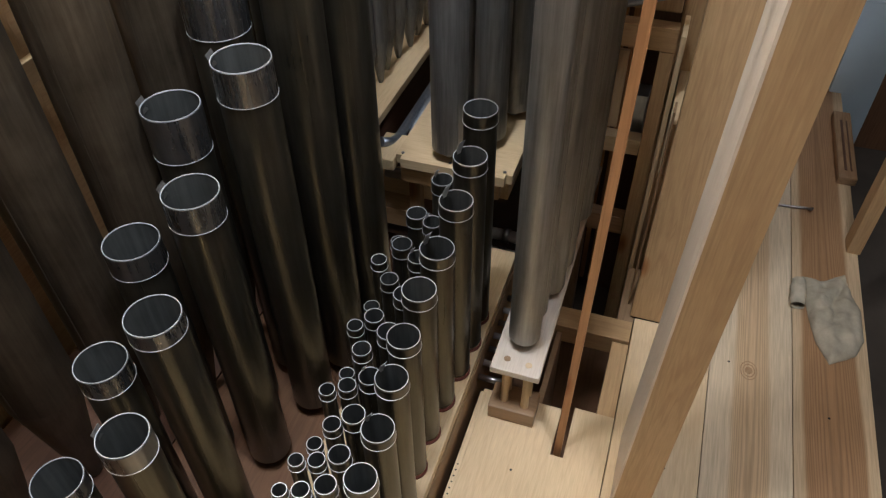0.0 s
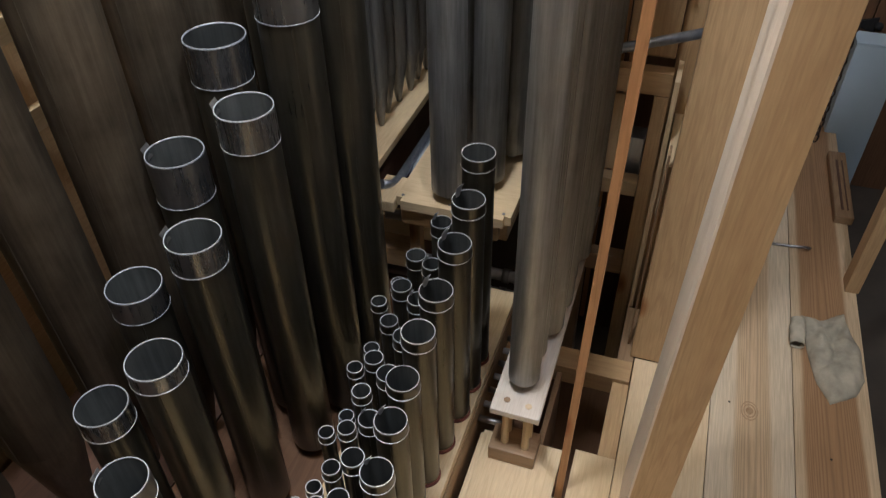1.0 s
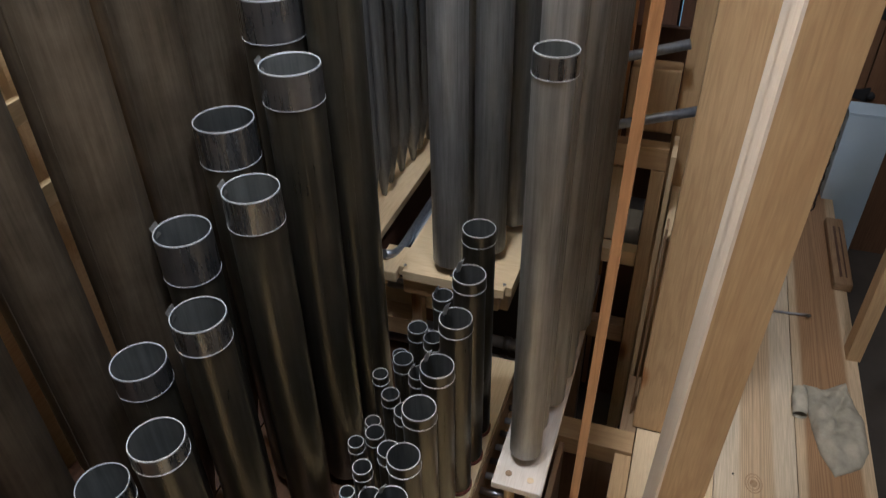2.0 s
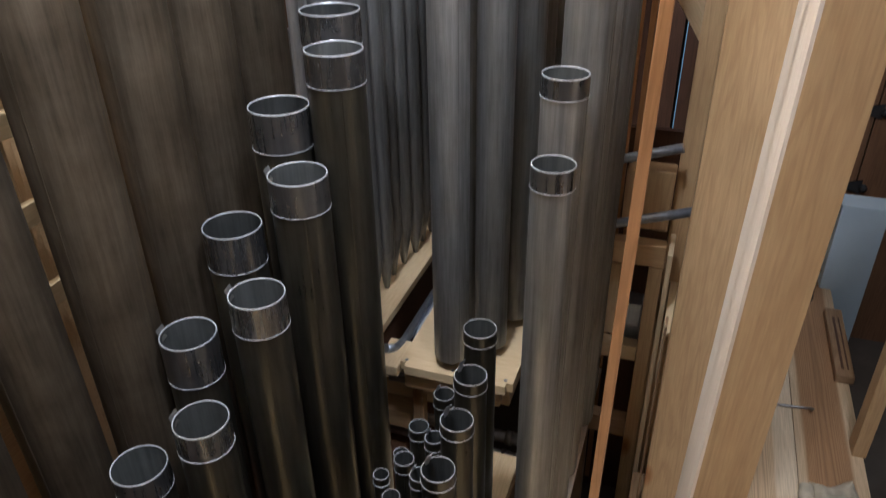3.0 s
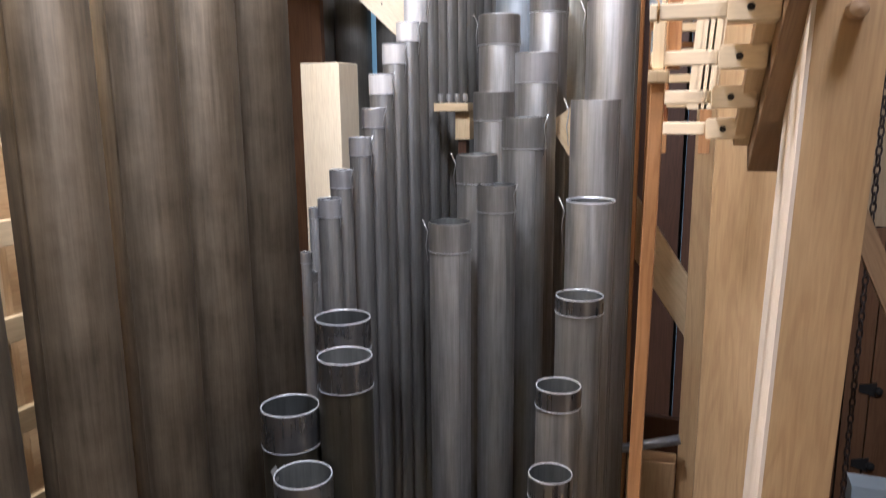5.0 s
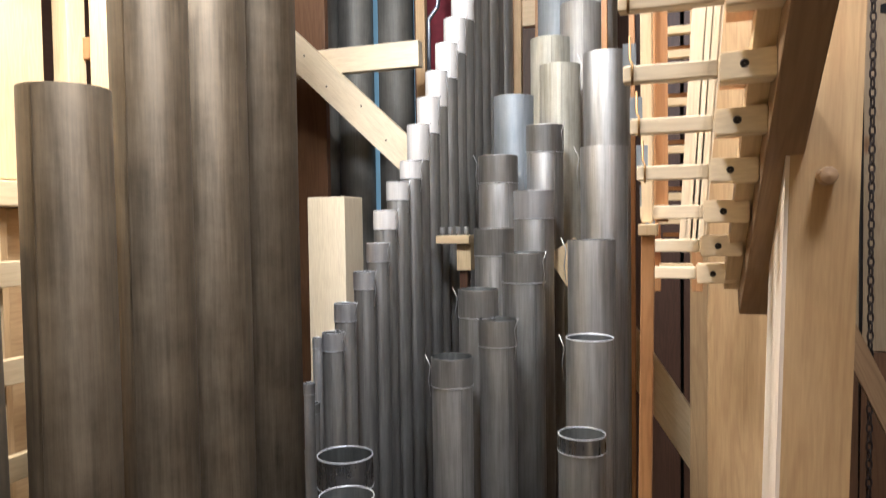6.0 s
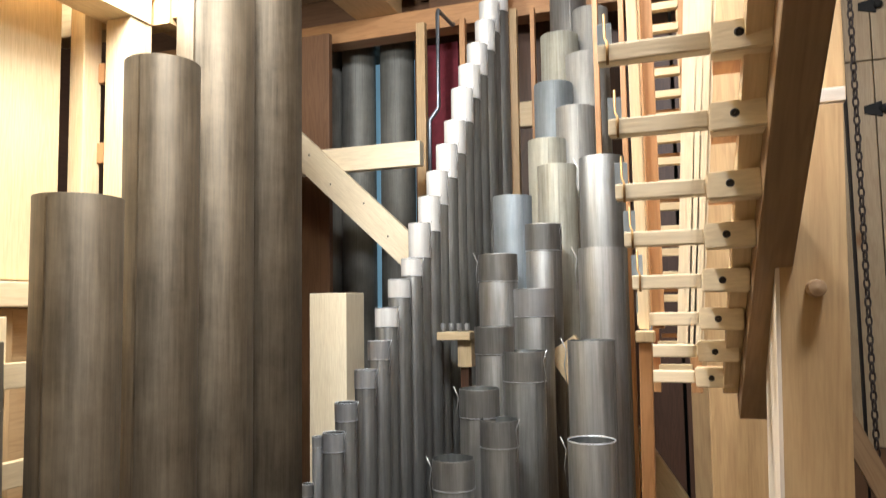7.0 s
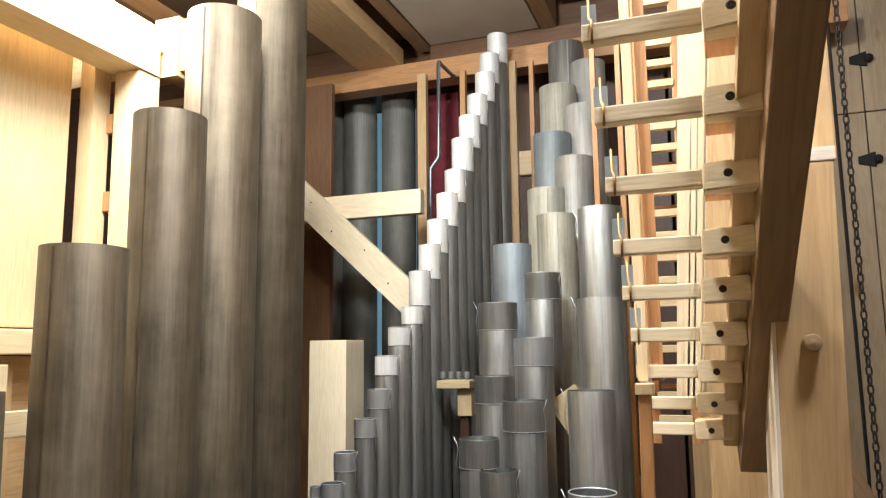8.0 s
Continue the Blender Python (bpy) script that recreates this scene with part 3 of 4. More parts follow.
# these two boards are darkened to paint the shade between the pipes
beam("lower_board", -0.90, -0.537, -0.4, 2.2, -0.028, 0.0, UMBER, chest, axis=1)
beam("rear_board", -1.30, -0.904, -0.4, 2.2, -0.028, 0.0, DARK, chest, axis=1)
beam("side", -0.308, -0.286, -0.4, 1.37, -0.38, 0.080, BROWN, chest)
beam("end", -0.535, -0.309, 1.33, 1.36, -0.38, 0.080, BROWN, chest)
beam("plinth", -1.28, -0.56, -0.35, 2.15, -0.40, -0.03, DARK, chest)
for i in range(9):
    x, y, z, r = TREBLE_ROW[i]
    bm = lathe([(r * 1.08, 0.0), (r * 1.08, 0.006), (r * 0.99, 0.009)], 28)
    o = part("socket", bm, FELT, chest, "dark felt socket under a pipe")
    o.location = (x, y, 0.1105)

narrow = thing("narrow_chest", "narrow bleached chest on dowel legs over a pine block", "wind chest")
beam("top_board", -0.238, -0.128, 0.933, 1.72, 0.177, 0.195, WHITE, narrow, bevel=0.003)
beam("base", -0.239, -0.13, 0.938, 1.010, 0.0, 0.045, BROWN, narrow, bevel=0.004)
beam("back_leg", -0.23, -0.14, 1.60, 1.66, -0.4, 0.176, BROWN, narrow)
for x, y in ((-0.207, 0.966), (-0.158, 0.962), (-0.207, 1.0), (-0.158, 0.998)):
    o = part("leg", lathe([(0.0005, 0.045), (0.0095, 0.045), (0.0085, 0.11), (0.0095, 0.1775), (0.0005, 0.1775)], 20), PALE[2], narrow, "turned dowel leg")
    o.location = (x, y, 0)
for x, y, m in ((-0.207, 0.966, BROWN[0]), (-0.158, 0.962, PALE[0])):
    o = part("dowel_end", lathe([(0.0075, 0.194), (0.0075, 0.1962), (0.0004, 0.1966)], 18), m, narrow, "round dowel end")
    o.location = (x, y, 0)
beam("bearer", -0.235, -0.20, 1.05, 1.6, 0.10, 0.176, DARK, narrow)

rack = thing("small_chest", "small pine chest with rounded corners and screws", "wind chest")
bm = block(0.295, 1.56, 0.026, 0.0)
bmesh.ops.bevel(bm, geom=[e for e in bm.edges if abs(e.verts[0].co.z - e.verts[1].co.z) > 0.01], offset=0.016, segments=4, affect="EDGES")
o = part("top_board", bm, PALE[0], rack)
o.location = (-0.452, 2.10, 0.387)
beam("apron", -0.592, -0.335, 1.336, 1.362, 0.315, 0.373, PINE, rack, bevel=0.008)
beam("apron", -0.345, -0.318, 1.364, 2.8, 0.30, 0.373, PINE, rack, bevel=0.004)
beam("side_board", -0.668, -0.605, 1.325, 1.44, 0.352, 0.384, PALE, rack, bevel=0.004)
beam("leg", -0.585, -0.555, 1.372, 1.402, -0.4, 0.372, BROWN, rack)
beam("leg", -0.375, -0.347, 2.6, 2.64, -0.4, 0.372, BROWN, rack)
for x, y in ((-0.585, 1.345), (-0.325, 1.345), (-0.325, 1.56), (-0.46, 1.34)):
    o = part("screw", lathe([(0.0045, 0.3995), (0.0042, 0.4012), (0.0004, 0.4016)], 12), STEEL, rack, "small steel screw head")
    o.location = (x, y, 0)

slender_chest = thing("slender_chest", "long pale board carrying a row of slender pipes", "wind chest")
beam("top_board", -0.86, -0.70, 1.33, 2.72, 0.376, 0.40, PALE, slender_chest, bevel=0.002)
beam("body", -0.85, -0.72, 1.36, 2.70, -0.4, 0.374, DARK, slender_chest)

# pipework and timber between the chests
def tube(pts, r, label, mat=TUBE):
    t = thing("wind_tube", label, "tube", pts[0], "lead wind tubes")
    rod("tube", pts, r, mat, t, 14)
    return t


tube([(-0.655, 1.372, 0.40), (-0.640, 1.40, 0.382), (-0.632, 1.44, 0.376), (-0.630, 2.4, 0.376)], 0.0125, "blue-grey lead wind tube bent at its end")
tube([(-0.612, 1.475, 0.30), (-0.612, 1.477, 0.345), (-0.612, 1.50, 0.372), (-0.612, 2.4, 0.376)], 0.0125, "blue-grey lead wind tube bent at its end")
for i, (y, z, r) in enumerate(((1.50, 0.055, 0.017), (1.455, 0.03, 0.013))):
    t = thing("roller", "bright round metal roller between the chests", "roller", (-0.5, y, z), "metal rollers")
    rod("shaft", [(-0.72, y, z), (-0.245, y, z)], r, TIN, t, 20)
    rod("collar", [(-0.355, y, z), (-0.335, y, z)], r * 1.25, STEEL, t, 20)
for i in range(7):
    y = 1.02 + 0.045 * i
    t = thing("roller_pin", "short bright metal pin beside the chest", "pin", (-0.26, y, 0.03), "short pins beside the chest")
    rod("pin", [(-0.284, y, 0.03), (-0.215, y, 0.03)], 0.008, TIN if i % 2 else STEEL, t, 14)
tagged(beam("trestle", -0.70, -0.50, 1.42, 1.46, 0.20, 0.26, PALE), "short pale pine cross piece", "timber")
tagged(beam("trestle", -0.72, -0.60, 1.40, 1.50, 0.10, 0.16, PINE), "short knotty pine block", "timber")
tube([(-0.66, 1.40, 0.285), (-0.56, 1.41, 0.280)], 0.014, "short grey tube end on a pine block", STEEL)

# ---- timber on the right of the pipes ----
post = thing("post", "square pine post with a pale, lamplit sapwood edge", "post", (0.127, 0.9, 0))
# the post leans a little outwards
beam("timber", 0.0972, 0.166, 0.80, 0.98, 0.0, 2.006, PINE, post, bevel=0.0006, turn=(0, 1.4, 0))
# left face: pale sapwood with the lamp's light added to its colour
beam("sapwood_edge", 0.0930, 0.0974, 0.8005, 0.98, 0.0, 2.006, LIT_SAP, post, "sapwood face, paler for the lamp light on it", bevel=0.0, turn=(0, 1.4, 0))
beam("end_cap", 0.124, 0.194, 0.802, 0.978, 2.008, 2.024, WHITE, post, "pale sawn end of the post", bevel=0.001, axis=0)
beam("upper_board", 0.150, 0.205, 0.86, 0.99, 2.026, 3.1, PINE, post, bevel=0.003)
tagged(beam("post", 0.034, 0.165, 1.354, 1.40, 0.0, 3.3, PINE, bevel=0.004), "planed pine post standing on the floor", "post")
tagged(beam("post", -0.004, 0.05, 1.70, 1.76, -0.4, 3.3, PINE, bevel=0.003), "rough pine post beside a frame", "post")
tracker = thing("tracker_rod", "reddish pine tracker rod passing through the floor", "tracker rod", (-0.063, 0.911, -0.2))
strip("rod", (-0.0655, 0.911, -0.2), (-0.0395, 0.911, 1.735), 0.0165, 0.0165, WARM, tracker)
strip("joint", (-0.0395, 0.911, 1.735), (-0.0393, 0.911, 1.75), 0.024, 0.024, PALE, tracker)
strip("upper_board", (-0.0415, 0.935, 1.752), (-0.0490, 0.935, 3.3), 0.031, 0.014, PALE, tracker, "wide pale upper board of the tracker")
strip("upper_edge", (-0.0235, 0.938, 1.752), (-0.0285, 0.938, 3.3), 0.005, 0.016, WARM, tracker)
tagged(strip("brace", (-0.32, 1.80, 1.685), (0.10, 1.80, 1.06), 0.03, 0.085, PALE), "pale diagonal pine brace", "brace")
tagged(strip("brace", (0.20, 1.90, 1.80), (0.56, 1.90, 1.02), 0.03, 0.05, BROWN), "brown diagonal brace beside the walkway", "brace")

frame_stand = thing("mechanism_stand", "jointed pine frame around dark mechanism", "frame", (-0.1, 1.62, 0))
beam("stile", -0.036, -0.002, 1.60, 1.64, -0.4, 0.63, PINE, frame_stand)
beam("top_rail", -0.30, -0.002, 1.60, 1.64, 0.632, 0.69, PINE, frame_stand)
beam("middle_rail", -0.30, -0.037, 1.60, 1.64, 0.335, 0.38, PALE, frame_stand)
beam("low_rail", -0.30, -0.037, 1.60, 1.64, 0.06, 0.12, BROWN, frame_stand)
beam("edge_board", 0.004, 0.016, 1.55, 1.66, -0.4, 0.70, PALE, frame_stand)
beam("panel", -0.22, -0.105, 1.645, 1.655, 0.38, 0.60, PALE, frame_stand)
beam("box", -0.088, -0.040, 1.66, 1.72, 0.36, 0.475, TUBE, frame_stand, "blue-grey metal box", axis=0)
beam("back_board", -0.32, 0.0, 1.83, 1.85, -0.4, 0.9, DARK, frame_stand)
beam("upper_block", -0.12, -0.006, 1.66, 1.72, 0.70, 0.86, PINE, frame_stand, bevel=0.005)
for x in (-0.145, -0.118, -0.21):
    beam("stick", x, x + 0.014, 1.76, 1.775, -0.3, 2.6, WARM, frame_stand)
tube([(-0.20, 1.585, 0.725), (-0.13, 1.585, 0.745), (0.045, 1.585, 0.805)], 0.0115, "grey lead tube crossing in front of a post")
tube([(-0.20, 1.66, 0.87), (-0.13, 1.655, 0.785 + 0.1), (0.0, 1.65, 0.93)], 0.0115, "grey lead tube crossing in front of a post")
joist = thing("floor_joists", "rough pine joists around an open floor trench", "joists")
beam("joist", -0.30, 0.045, 1.265, 1.335, -0.06, 0.0, PINE, joist)
beam("joist", 0.004, 0.046, 1.03, 1.262, -0.16, -0.008, PINE, joist)
beam("joist", -0.14, -0.125, 1.02, 1.262, -0.38, -0.02, BROWN, joist)
beam("joist", 0.004, 0.046, 1.338, 1.545, -0.1, -0.006, BROWN, joist)
# added dark sheet that stands for the shade deep in the trench
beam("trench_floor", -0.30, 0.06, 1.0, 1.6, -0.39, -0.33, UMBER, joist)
beam("step", 0.02, 0.06, 1.45, 1.70, 0.40, 0.54, PALE, joist)
beam("step", 0.022, 0.027, 1.402, 1.448, -0.03, 0.6, BROWN, joist)

# walkway
strut = tagged(beam("strut", 0.588, 0.626, 1.79, 1.85, 0.0, 1.3, PINE, bevel=0.003), "yellowish pine strut standing on the floor edge", "strut")
box = thing("wooden_block", "long brown wooden block with worn slots", "block", (0.6, 2.32, 0.0))
beam("body", 0.575, 0.632, 2.12, 2.52, 0.0, 0.03, BROWN, box, bevel=0.006)
beam("slot", 0.594, 0.602, 2.16, 2.46, 0.028, 0.0315, DARK, box)
beam("slot", 0.612, 0.617, 2.16, 2.46, 0.028, 0.0315, DARK, box)
blue = thing("blue_panel", "pale blue painted upright panel", "panel", (0.656, 2.75, -0.4))
beam("board", 0.578, 0.735, 2.70, 2.80, -0.4, 0.352, PAINT, blue, bevel=0.004)
beam("top_edge", 0.576, 0.737, 2.698, 2.802, 0.3525, 0.36, PAINT, blue, bevel=0.002)
hook = thing("steel_hook", "thin grey steel hook lying on the planks", "hook", (0.43, 1.95, 0.0))
rod("wire", [(0.36, 1.945, 0.006), (0.44, 1.95, 0.006), (0.485, 1.955, 0.008), (0.497, 1.945, 0.016), (0.49, 1.935, 0.02)], 0.004, STEEL, hook, 8)

chain = thing("chain", "dark iron chain hanging beside the walkway", "chain", (0.455, 2.2, 0.25))
link_data = None
for i in range(118):
    if link_data is None:
        bm = bmesh.new()
        ring = []
        for k in range(12):
            a = 2 * math.pi * k / 12
            c = Vector((0.0075 * math.cos(a), 0, 0.016 * math.sin(a)))
            n = Vector((math.cos(a), 0, math.sin(a)))
            ring.append([bm.verts.new(c + 0.0032 * (math.cos(b) * n + math.sin(b) * Vector((0, 1, 0)))) for b in (0, 1.57, 3.14, 4.71)])
        for k in range(12):
            p, q = ring[k], ring[(k + 1) % 12]
            for j in range(4):
                bm.faces.new((p[j], p[(j + 1) % 4], q[(j + 1) % 4], q[j])).smooth = True
        first = part("link", bm, plain("dark_iron", (0.06, 0.045, 0.04), 0.5, 0.6), chain)
        link_data, o = first.data, first
    else:
        o = new("link", link_data)
        o.parent = chain
    o.location = (0, 0, 0.0255 * i)
    o.rotation_euler = (0, 0, radians(90 * (i % 2) + 20))
cable = thing("cable", "thin dark cable hanging by the chain", "cable", (0.432, 2.22, 0.4))
rod("cord", [(0.432, 2.22, 0.3), (0.435, 2.22, 1.5), (0.43, 2.22, 3.45)], 0.005, SOCKET, cable, 8)


def rag():
    bm = bmesh.new()
    n, m = 26, 64
    cx, cy = 0.540, 1.515
    shape = [Vector(p) for p in ((0.467, 1.648), (0.518, 1.640), (0.578, 1.690), (0.591, 1.604), (0.612, 1.559), (0.612, 1.449), (0.592, 1.395), (0.527, 1.345), (0.496, 1.411), (0.478, 1.504))]
    edge = []
    for i in range(m):
        s = i * len(shape) / m
        k = int(s)
        p, q = shape[k], shape[(k + 1) % len(shape)]
        e = p.lerp(q, s - k) - Vector((cx, cy))
        edge.append(e * (1.0 + 0.03 * noise.noise((i * 0.7, 2, 5))))
    top = []
    for j in range(n + 1):
        ring = []
        s = j / n
        for i in range(m):
            x, y = edge[i] * s
            fold = 0.020 * abs(noise.noise((x * 26, y * 16, 1.0))) + 0.012 * abs(math.sin(34 * x - 19 * y + 3 * noise.noise((x * 9, y * 9, 4))))
            z = 0.004 + (0.012 + fold + 0.006 * noise.noise((x * 40, y * 40, 8))) * (1 - s ** 5)
            ring.append(bm.verts.new((cx + x, cy + y, max(0.003, z))))
            if j == 0:
                break
        top.append(ring)
    for i in range(m):
        bm.faces.new((top[0][0], top[1][i], top[1][(i + 1) % m]))
    for p, q in zip(top[1:], top[2:]):
        for i in range(m):
            bm.faces.new((p[i], q[i], q[(i + 1) % m], p[(i + 1) % m]))
    low = [bm.verts.new((v.co.x, v.co.y, 0.0006)) for v in top[-1]]
    for i in range(m):
        bm.faces.new((top[-1][i], low[i], low[(i + 1) % m], top[-1][(i + 1) % m]))
    for f in bm.faces:
        f.smooth = True
    t = thing("rag", "crumpled grey-beige cleaning rag on the plank floor", "rag", (0, 0, 0))
    part("cloth", bm, CLOTH, t)
    # the rolled corner
    bm = bmesh.new()
    prev = None
    for i in range(10):
        s = i / 9
        ring = []
        for k in range(14):
            a = 2 * math.pi * k / 14
            r = 0.021 + 0.004 * noise.noise((s * 4, k, 2)) - 0.006 * abs(s - 0.5)
            ring.append(bm.verts.new((0.450 + r * math.cos(a) + 0.004 * s, 1.515 + 0.10 * s, max(0.001, 0.016 + 0.75 * r * math.sin(a)))))
        if prev:
            for k in range(14):
                bm.faces.new((prev[k], prev[(k + 1) % 14], ring[(k + 1) % 14], ring[k])).smooth = True
        prev = ring
    part("rolled_corner", bm, CLOTH, t)


rag()

# ---- slanted rail with tracker arms ----
action = thing("action_rail", "slanted brown rail with pale wooden tracker arms", "organ action", (0.1, 1.1, 1.6))
# pin of each arm: x, y, z, rising towards the walkway
ARMS = [(0.041, 1.090, 1.674), (0.047, 1.011, 1.718), (0.052, 0.935, 1.765), (0.058, 0.862, 1.813), (0.063, 0.792, 1.862),
        (0.067, 0.726, 1.909), (0.072, 0.663, 1.967), (0.076, 0.603, 2.025), (0.079, 0.546, 2.087), (0.082, 0.492, 2.151), (0.085, 0.440, 2.217)]
for i, (x, y, z) in enumerate(ARMS):
    end = -0.049 - 0.001 * (i % 3)
    beam("arm", end, x - 0.024, y - 0.009, y + 0.009, z - 0.0088, z + 0.0088, PLANED, action, bevel=0.0015)
    bm = block(0.054, 0.036, 0.029, 0.0)
    for v in bm.verts:
        if v.co.x < 0 and v.co.y < 0:
            v.co.y += 0.009
    bmesh.ops.bevel(bm, geom=list(bm.edges), offset=0.0018, segments=2, affect="EDGES")
    o = part("bearing", bm, PLANED[0], action, "pale bearing block with a pin hole")
    o.location = Vector((x + 0.004, y - 0.002, z)) - Vector(action.location)
    o.rotation_euler = (0, radians(-2.0 + 1.1 * (i % 4)), 0)
    beam("bearing_back", x - 0.022, x + 0.030, y + 0.017, y + 0.070, z - 0.011, z + 0.011, WARM, action, axis=1)
    bm = lathe([(0.0003, 0.0002), (0.0030, 0.0002), (0.0034, 0.0012), (0.0044, 0.0006)], 14)
    p = part("pin_hole", bm, SOCKET, action, "dark pin hole")
    p.location = Vector((x, y - 0.0205, z)) - Vector(action.location)
    p.rotation_euler = (radians(90), 0, 0)
    if i > 0:
        rod("hanger", [(end + 0.010, y - 0.0105, z - 0.012), (end + 0.010, y - 0.0105, z + 0.010), (end + 0.007, y - 0.004, z + 0.016), (end + 0.007, y - 0.004, z + 0.040)], 0.0014, BRASS, action, 6, "brass wire hanger")
        beam("clip", end - 0.002, end + 0.012, y + 0.010, y + 0.013, z + 0.006, z + 0.036, BLUISH, action, "grey metal clip", bevel=0.0006)
strip("rail_board", (0.0965, 1.105, 1.636), (0.144, 0.18, 2.315), 0.040, 0.058, BROWN, action, bevel=0.003)
strip("rail_back", (0.068, 1.100, 1.658), (0.112, 0.20, 2.322), 0.024, 0.022, PALE, action)
o = part("knob", lathe([(0.0004, 0.024), (0.0085, 0.022), (0.0098, 0.016), (0.0098, 0.0)], 20), HEART[0], action, "round wooden peg")
o.location = Vector((0.152, 0.7985, 1.800)) - Vector(action.location)
o.rotation_euler = (radians(90), 0, 0)

far_action = thing("action_ladder", "pale ladder of wooden tracker arms behind the rail", "organ action", (-0.02, 1.35, 1.6))
for i in range(27):
    z = 1.665 + 0.0435 * i
    beam("rung", -0.051 - 0.0006 * (i % 3), 0.009, 1.342, 1.360, z - 0.007, z + 0.007, PALE, far_action, bevel=0.001)
    if i % 2:
        beam("back_rung", -0.046, 0.004, 1.372, 1.380, z + 0.012, z + 0.020, WARM, far_action, bevel=0.0008)
strip("stile", (-0.058, 1.35, 1.62), (-0.064, 1.35, 2.86), 0.011, 0.02, WARM, far_action)
strip("stile", (0.016, 1.35, 1.62), (0.018, 1.35, 2.86), 0.010, 0.02, WARM, far_action)
for k in range(8):
    strip("slip", (-0.006 + 0.0042 * k, 1.20 + 0.003 * (k % 2), 1.70), (0.058 + 0.0074 * k, 1.20 + 0.003 * (k % 2), 2.86), 0.0036, 0.012, PLANED, far_action, bevel=0.0)

# ---- left side by the lamp ----
tagged(beam("post", -1.40, -1.355, 1.24, 1.295, -0.4, 2.62, PALE, bevel=0.003), "thin pale pine post by the wall", "post")
tagged(beam("post", -1.32, -1.245, 1.27, 1.345, -0.4, 2.50, PALE, bevel=0.004), "pale pine post with a capping beam", "post")
bm = block(0.10, 0.95, 0.13, 0.0)
bmesh.ops.bevel(bm, geom=[e for e in bm.edges if e.verts[0].co.y > 0 and e.verts[1].co.y > 0 and e.verts[0].co.z < 0 and e.verts[1].co.z < 0], offset=0.07, segments=6, affect="EDGES")
o = tagged(part("beam", bm, PALE[1]), "pale pine beam with a rounded end", "beam")
o.location = (-1.29, 0.93, 2.566)
tagged(beam("beam", -1.62, -1.15, 1.36, 1.43, 2.52, 2.66, PINE, bevel=0.003), "pine cross beam above the wall", "beam")
bm = block(0.075, 0.10, 0.16, 0.0)
bmesh.ops.bevel(bm, geom=[e for e in bm.edges if e.verts[0].co.y > 0 and e.verts[1].co.y > 0 and e.verts[0].co.z < 0 and e.verts[1].co.z < 0], offset=0.06, segments=6, affect="EDGES")
o = tagged(part("corbel", bm, PINE[2]), "curved pine corbel under a beam", "corbel")
o.location = (-1.235, 1.40, 2.585)
for i in range(3):
    tagged(beam("cleat", -1.357, -1.335, 1.285, 1.31, 1.95 + 0.2 * i, 2.0 + 0.2 * i, WARM), "small wooden cleat on a post", "cleat", "cleats on the post")

# ---- back of the case ----
tagged(beam("cross_beam", -2.8, 0.6, 2.80, 2.90, 2.985, 3.080, WARM, bevel=0.004), "reddish pine cross beam below the ceiling", "beam")
tagged(beam("rafter", -1.40, -1.19, 0.9, 2.84, 3.081, 3.165, PINE, bevel=0.004), "wide pine rafter under the ceiling", "rafter")
tagged(beam("rafter", -2.3, -1.9, 0.9, 2.84, 3.081, 3.165, WARM, bevel=0.004), "wide reddish rafter under the ceiling", "rafter")
tagged(beam("ceiling_joist", -1.17, -1.10, 1.5, 2.98, 3.20, 3.38, BROWN, bevel=0.004), "dark brown ceiling joist", "joist")
tagged(beam("ceiling_joist", -1.095, 0.5, 2.93, 3.02, 3.082, 3.205, UMBER, bevel=0.004), "dark brown ceiling joist", "joist")
tagged(beam("ceiling_joist", -0.57, -0.50, 1.5, 2.925, 3.20, 3.38, BROWN, bevel=0.004), "dark brown ceiling joist", "joist")
tagged(beam("ceiling_board", -0.49, 0.6, 1.5, 2.92, 3.34, 3.37, BROWN), "dark brown ceiling board", "board")
# added panel that keeps the backdrop's blue glow off the ceiling
tagged(beam("back_board", -2.8, 0.6, 3.03, 3.05, 3.082, 3.455, UMBER), "dark board added above the cross beam to block backdrop glow", "board")
tagged(beam("ceiling_board", -2.88, -1.2, 1.0, 3.02, 3.30, 3.33, BROWN, axis=1), "brown ceiling board", "board")
tagged(beam("ceiling_board", -1.09, -0.58, 1.5, 2.925, 3.205, 3.225, PLASTER), "pale plastered ceiling panel between joists", "board")
tagged(beam("post", -1.70, -1.62, 2.38, 2.46, -0.4, 2.98, UMBER), "dark post of the back frame", "post")
tagged(beam("rail", -1.622, -0.948, 2.416, 2.458, 2.315, 2.408, SAP), "pale pine rail of the back frame", "rail")
tagged(beam("rail", -0.64, -0.30, 2.728, 2.77, 2.50, 2.60, PALE), "pale pine rail of the back frame", "rail")
br = tagged(strip("brace", (-1.62, 2.40, 2.570), (-0.90, 2.40, 1.910), 0.03, 0.112, SAP), "pale pine diagonal brace with knots", "brace")
for x, z in ((-0.20, 0.012), (-0.05, -0.015), (0.11, 0.02), (0.27, -0.01)):
    bm = lathe([(0.0003, 0.0), (0.0036, -0.0004), (0.0042, -0.0016)], 12)
    o = part("nail_head", bm, SOCKET, br, "dark nail head or knot")
    o.location = (0.0156, x, z)
    o.rotation_euler = (0, radians(90), 0)
tagged(beam("wooden_pipe", -1.176, -1.043, 2.0, 2.13, 0.0, 1.836, SAP, bevel=0.003), "square pale wooden organ pipe", "organ pipe")
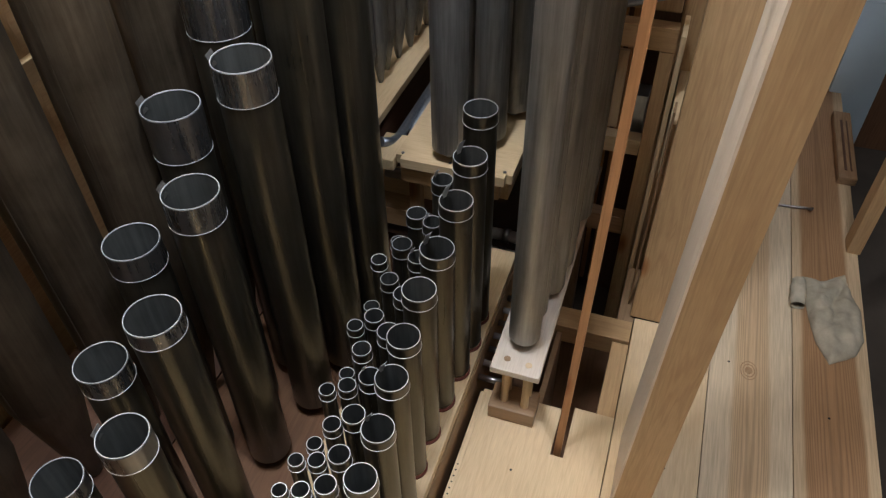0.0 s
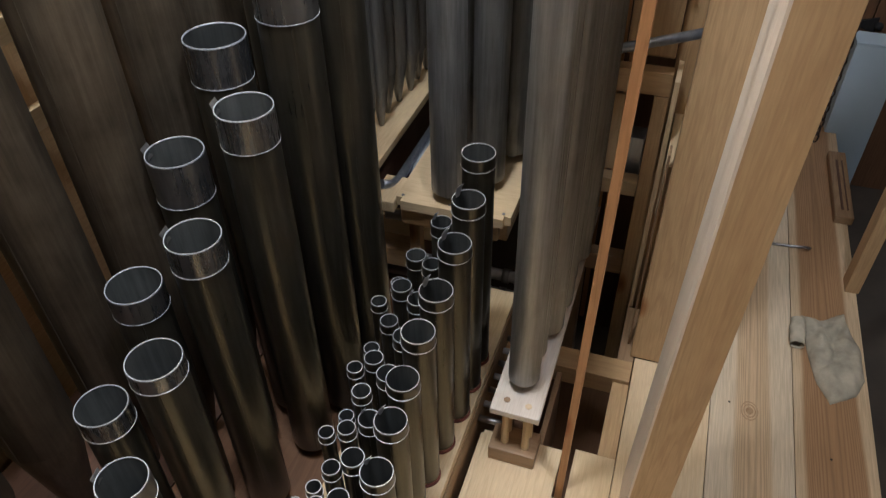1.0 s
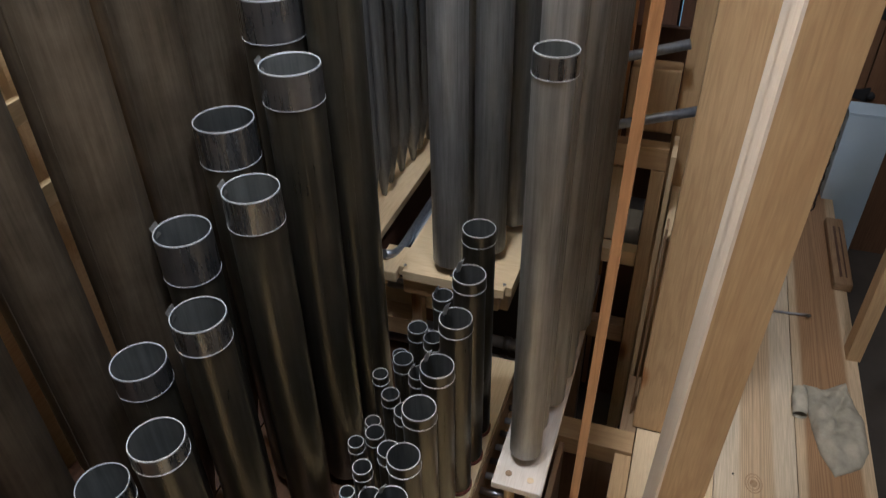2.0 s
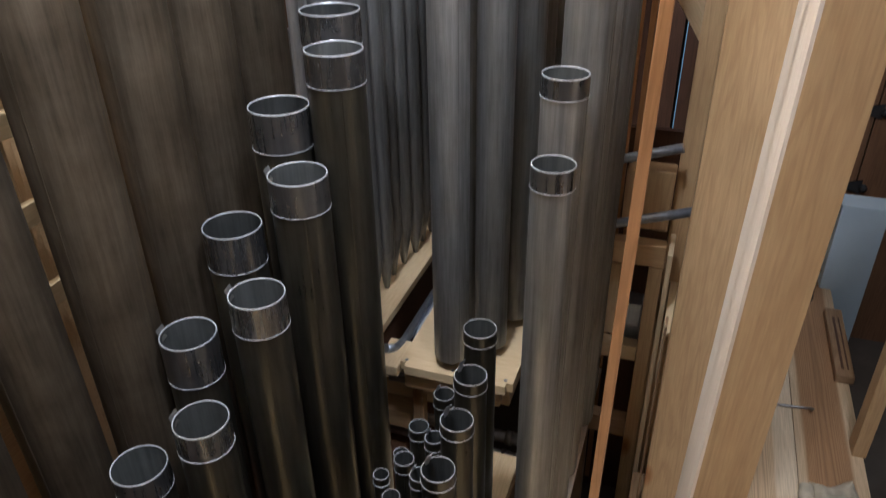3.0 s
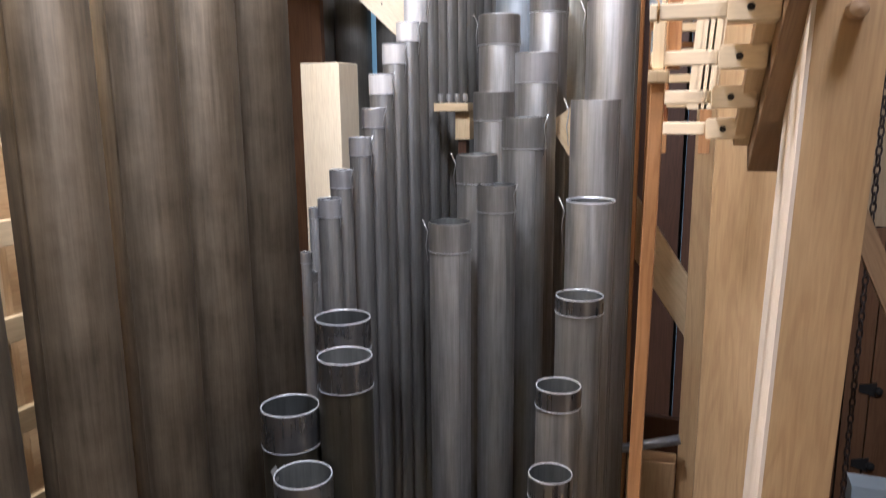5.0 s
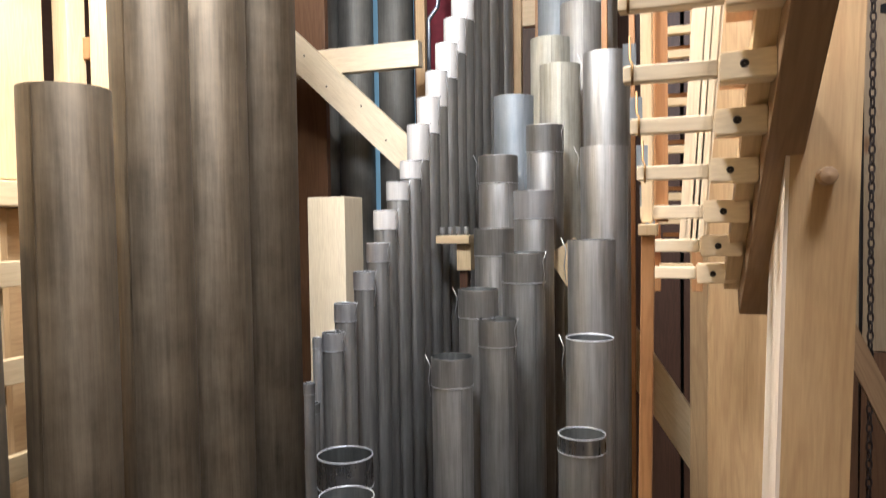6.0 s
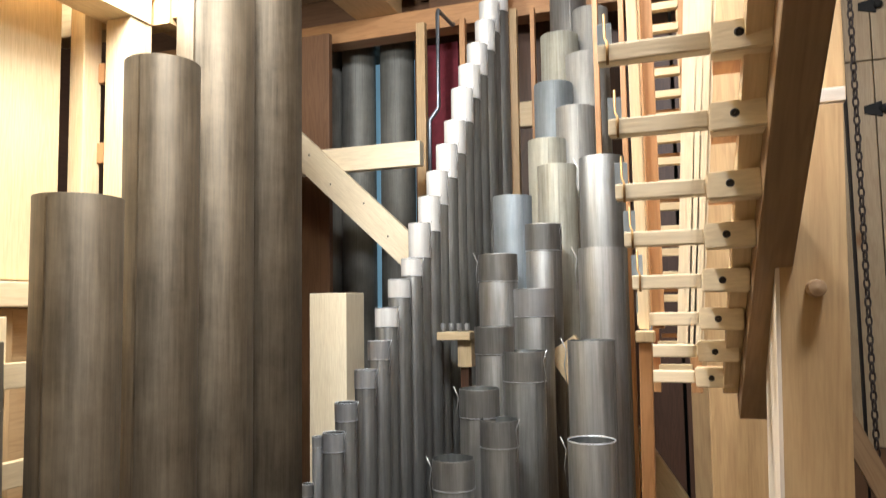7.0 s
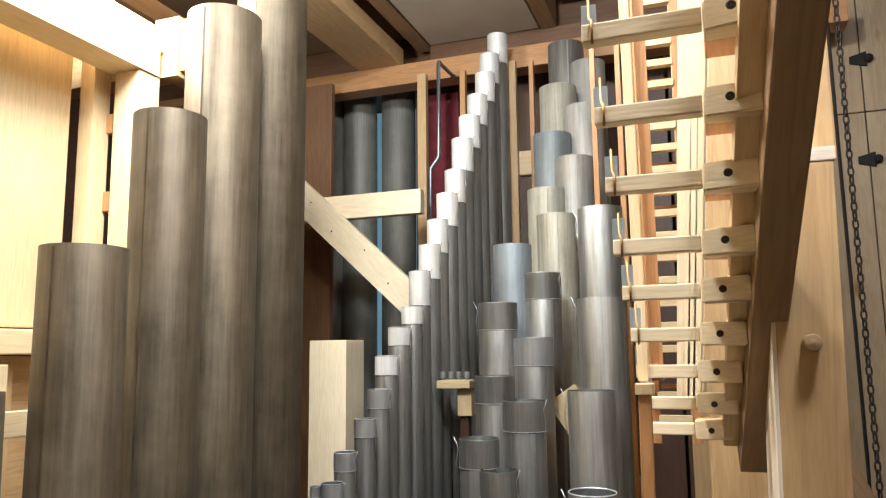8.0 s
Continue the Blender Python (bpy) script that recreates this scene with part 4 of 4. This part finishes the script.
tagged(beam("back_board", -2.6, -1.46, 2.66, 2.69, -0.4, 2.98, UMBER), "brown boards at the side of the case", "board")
# two dark sheets stand in for the darkness behind the stiles
tagged(beam("back_board", -0.055, 0.055, 3.06, 3.08, -0.4, 3.13, DARK), "narrow dark board for the unlit back of the case", "board")
tagged(beam("back_board", -1.22, -0.068, 3.06, 3.08, -0.4, 3.13, DARK), "dark boards for the unlit back of the case", "board")
tagged(beam("burgundy_panel", -1.14, -0.99, 3.02, 3.045, 1.5, 3.0, BURGUNDY), "burgundy cloth panel at the back", "panel")
for x0, x1, y, m in ((-1.07, -1.031, 2.7, PINE), (-0.885, -0.861, 2.72, WARM), (-0.668, -0.637, 2.7, PINE), (-0.586, -0.568, 2.72, WARM)):
    tagged(beam("stile", x0, x1, y, y + 0.03, -0.4, 2.98, m), "slim upright pine stile of the case", "stile", "upright stiles of the case")
tagged(beam("backdrop", -1.95, -1.15, 3.5, 3.52, -0.3, 3.12, SKYBLUE), "blue daylight behind the facade pipes", "backdrop", kind="structure")
tagged(beam("backdrop", -0.067, -0.057, 3.5, 3.52, -0.3, 2.6, SKYBLUE), "blue daylight in a narrow gap", "backdrop", kind="structure")
for i, x in enumerate((-1.705, -1.533, -1.327)):
    organ_pipe(x, 3.1, 3.12, 0.083, -0.4, "large dark facade pipe seen from behind", "facade pipes", FACADE, foot=0.3, edge=False)
t = thing("conductor_tube", "thin grey lead tube with a double bend", "tube", (-0.98, 2.6, 2.2))
rod("tube", [(-0.936, 2.812, 3.0), (-0.936, 2.79, 2.985), (-0.936, 2.61, 2.98), (-0.936, 2.6, 2.96), (-0.936, 2.6, 2.585), (-0.940, 2.6, 2.572), (-0.973, 2.6, 2.532), (-0.977, 2.6, 2.52), (-0.977, 2.6, 1.6)], 0.0085, TUBE, t, 12)
shelf = thing("rack_board", "pale rack board holding thin pipes", "rack board", (-0.66, 1.95, 1.70))
beam("board", -0.712, -0.610, 1.93, 2.02, 1.689, 1.712, PALE, shelf)
beam("bracket", -0.655, -0.612, 1.95, 2.00, 1.61, 1.688, PALE, shelf)
beam("leg", -0.650, -0.625, 1.96, 1.99, 0.40, 1.609, DARK, shelf)
for i in range(4):
    organ_pipe(-0.702 + 0.025 * i, 1.96, 1.737, 0.0075, 1.712, "thin bright mixture pipe on a rack board", "thin pipes on the rack board", TIN, foot=0.006, edge=False, seg=16)
for i, (x, y, z) in enumerate(((-1.035, 1.80, 1.42), (-1.005, 1.72, 1.25), (-1.02, 1.66, 1.13), (-0.985, 1.66, 1.32))):
    organ_pipe(x, y, z, 0.015, 0.0, "small bright pipe beside a wooden pipe", "small pipes beside the wooden pipe", TIN, collar=0.03, foot=0.06, seg=16)
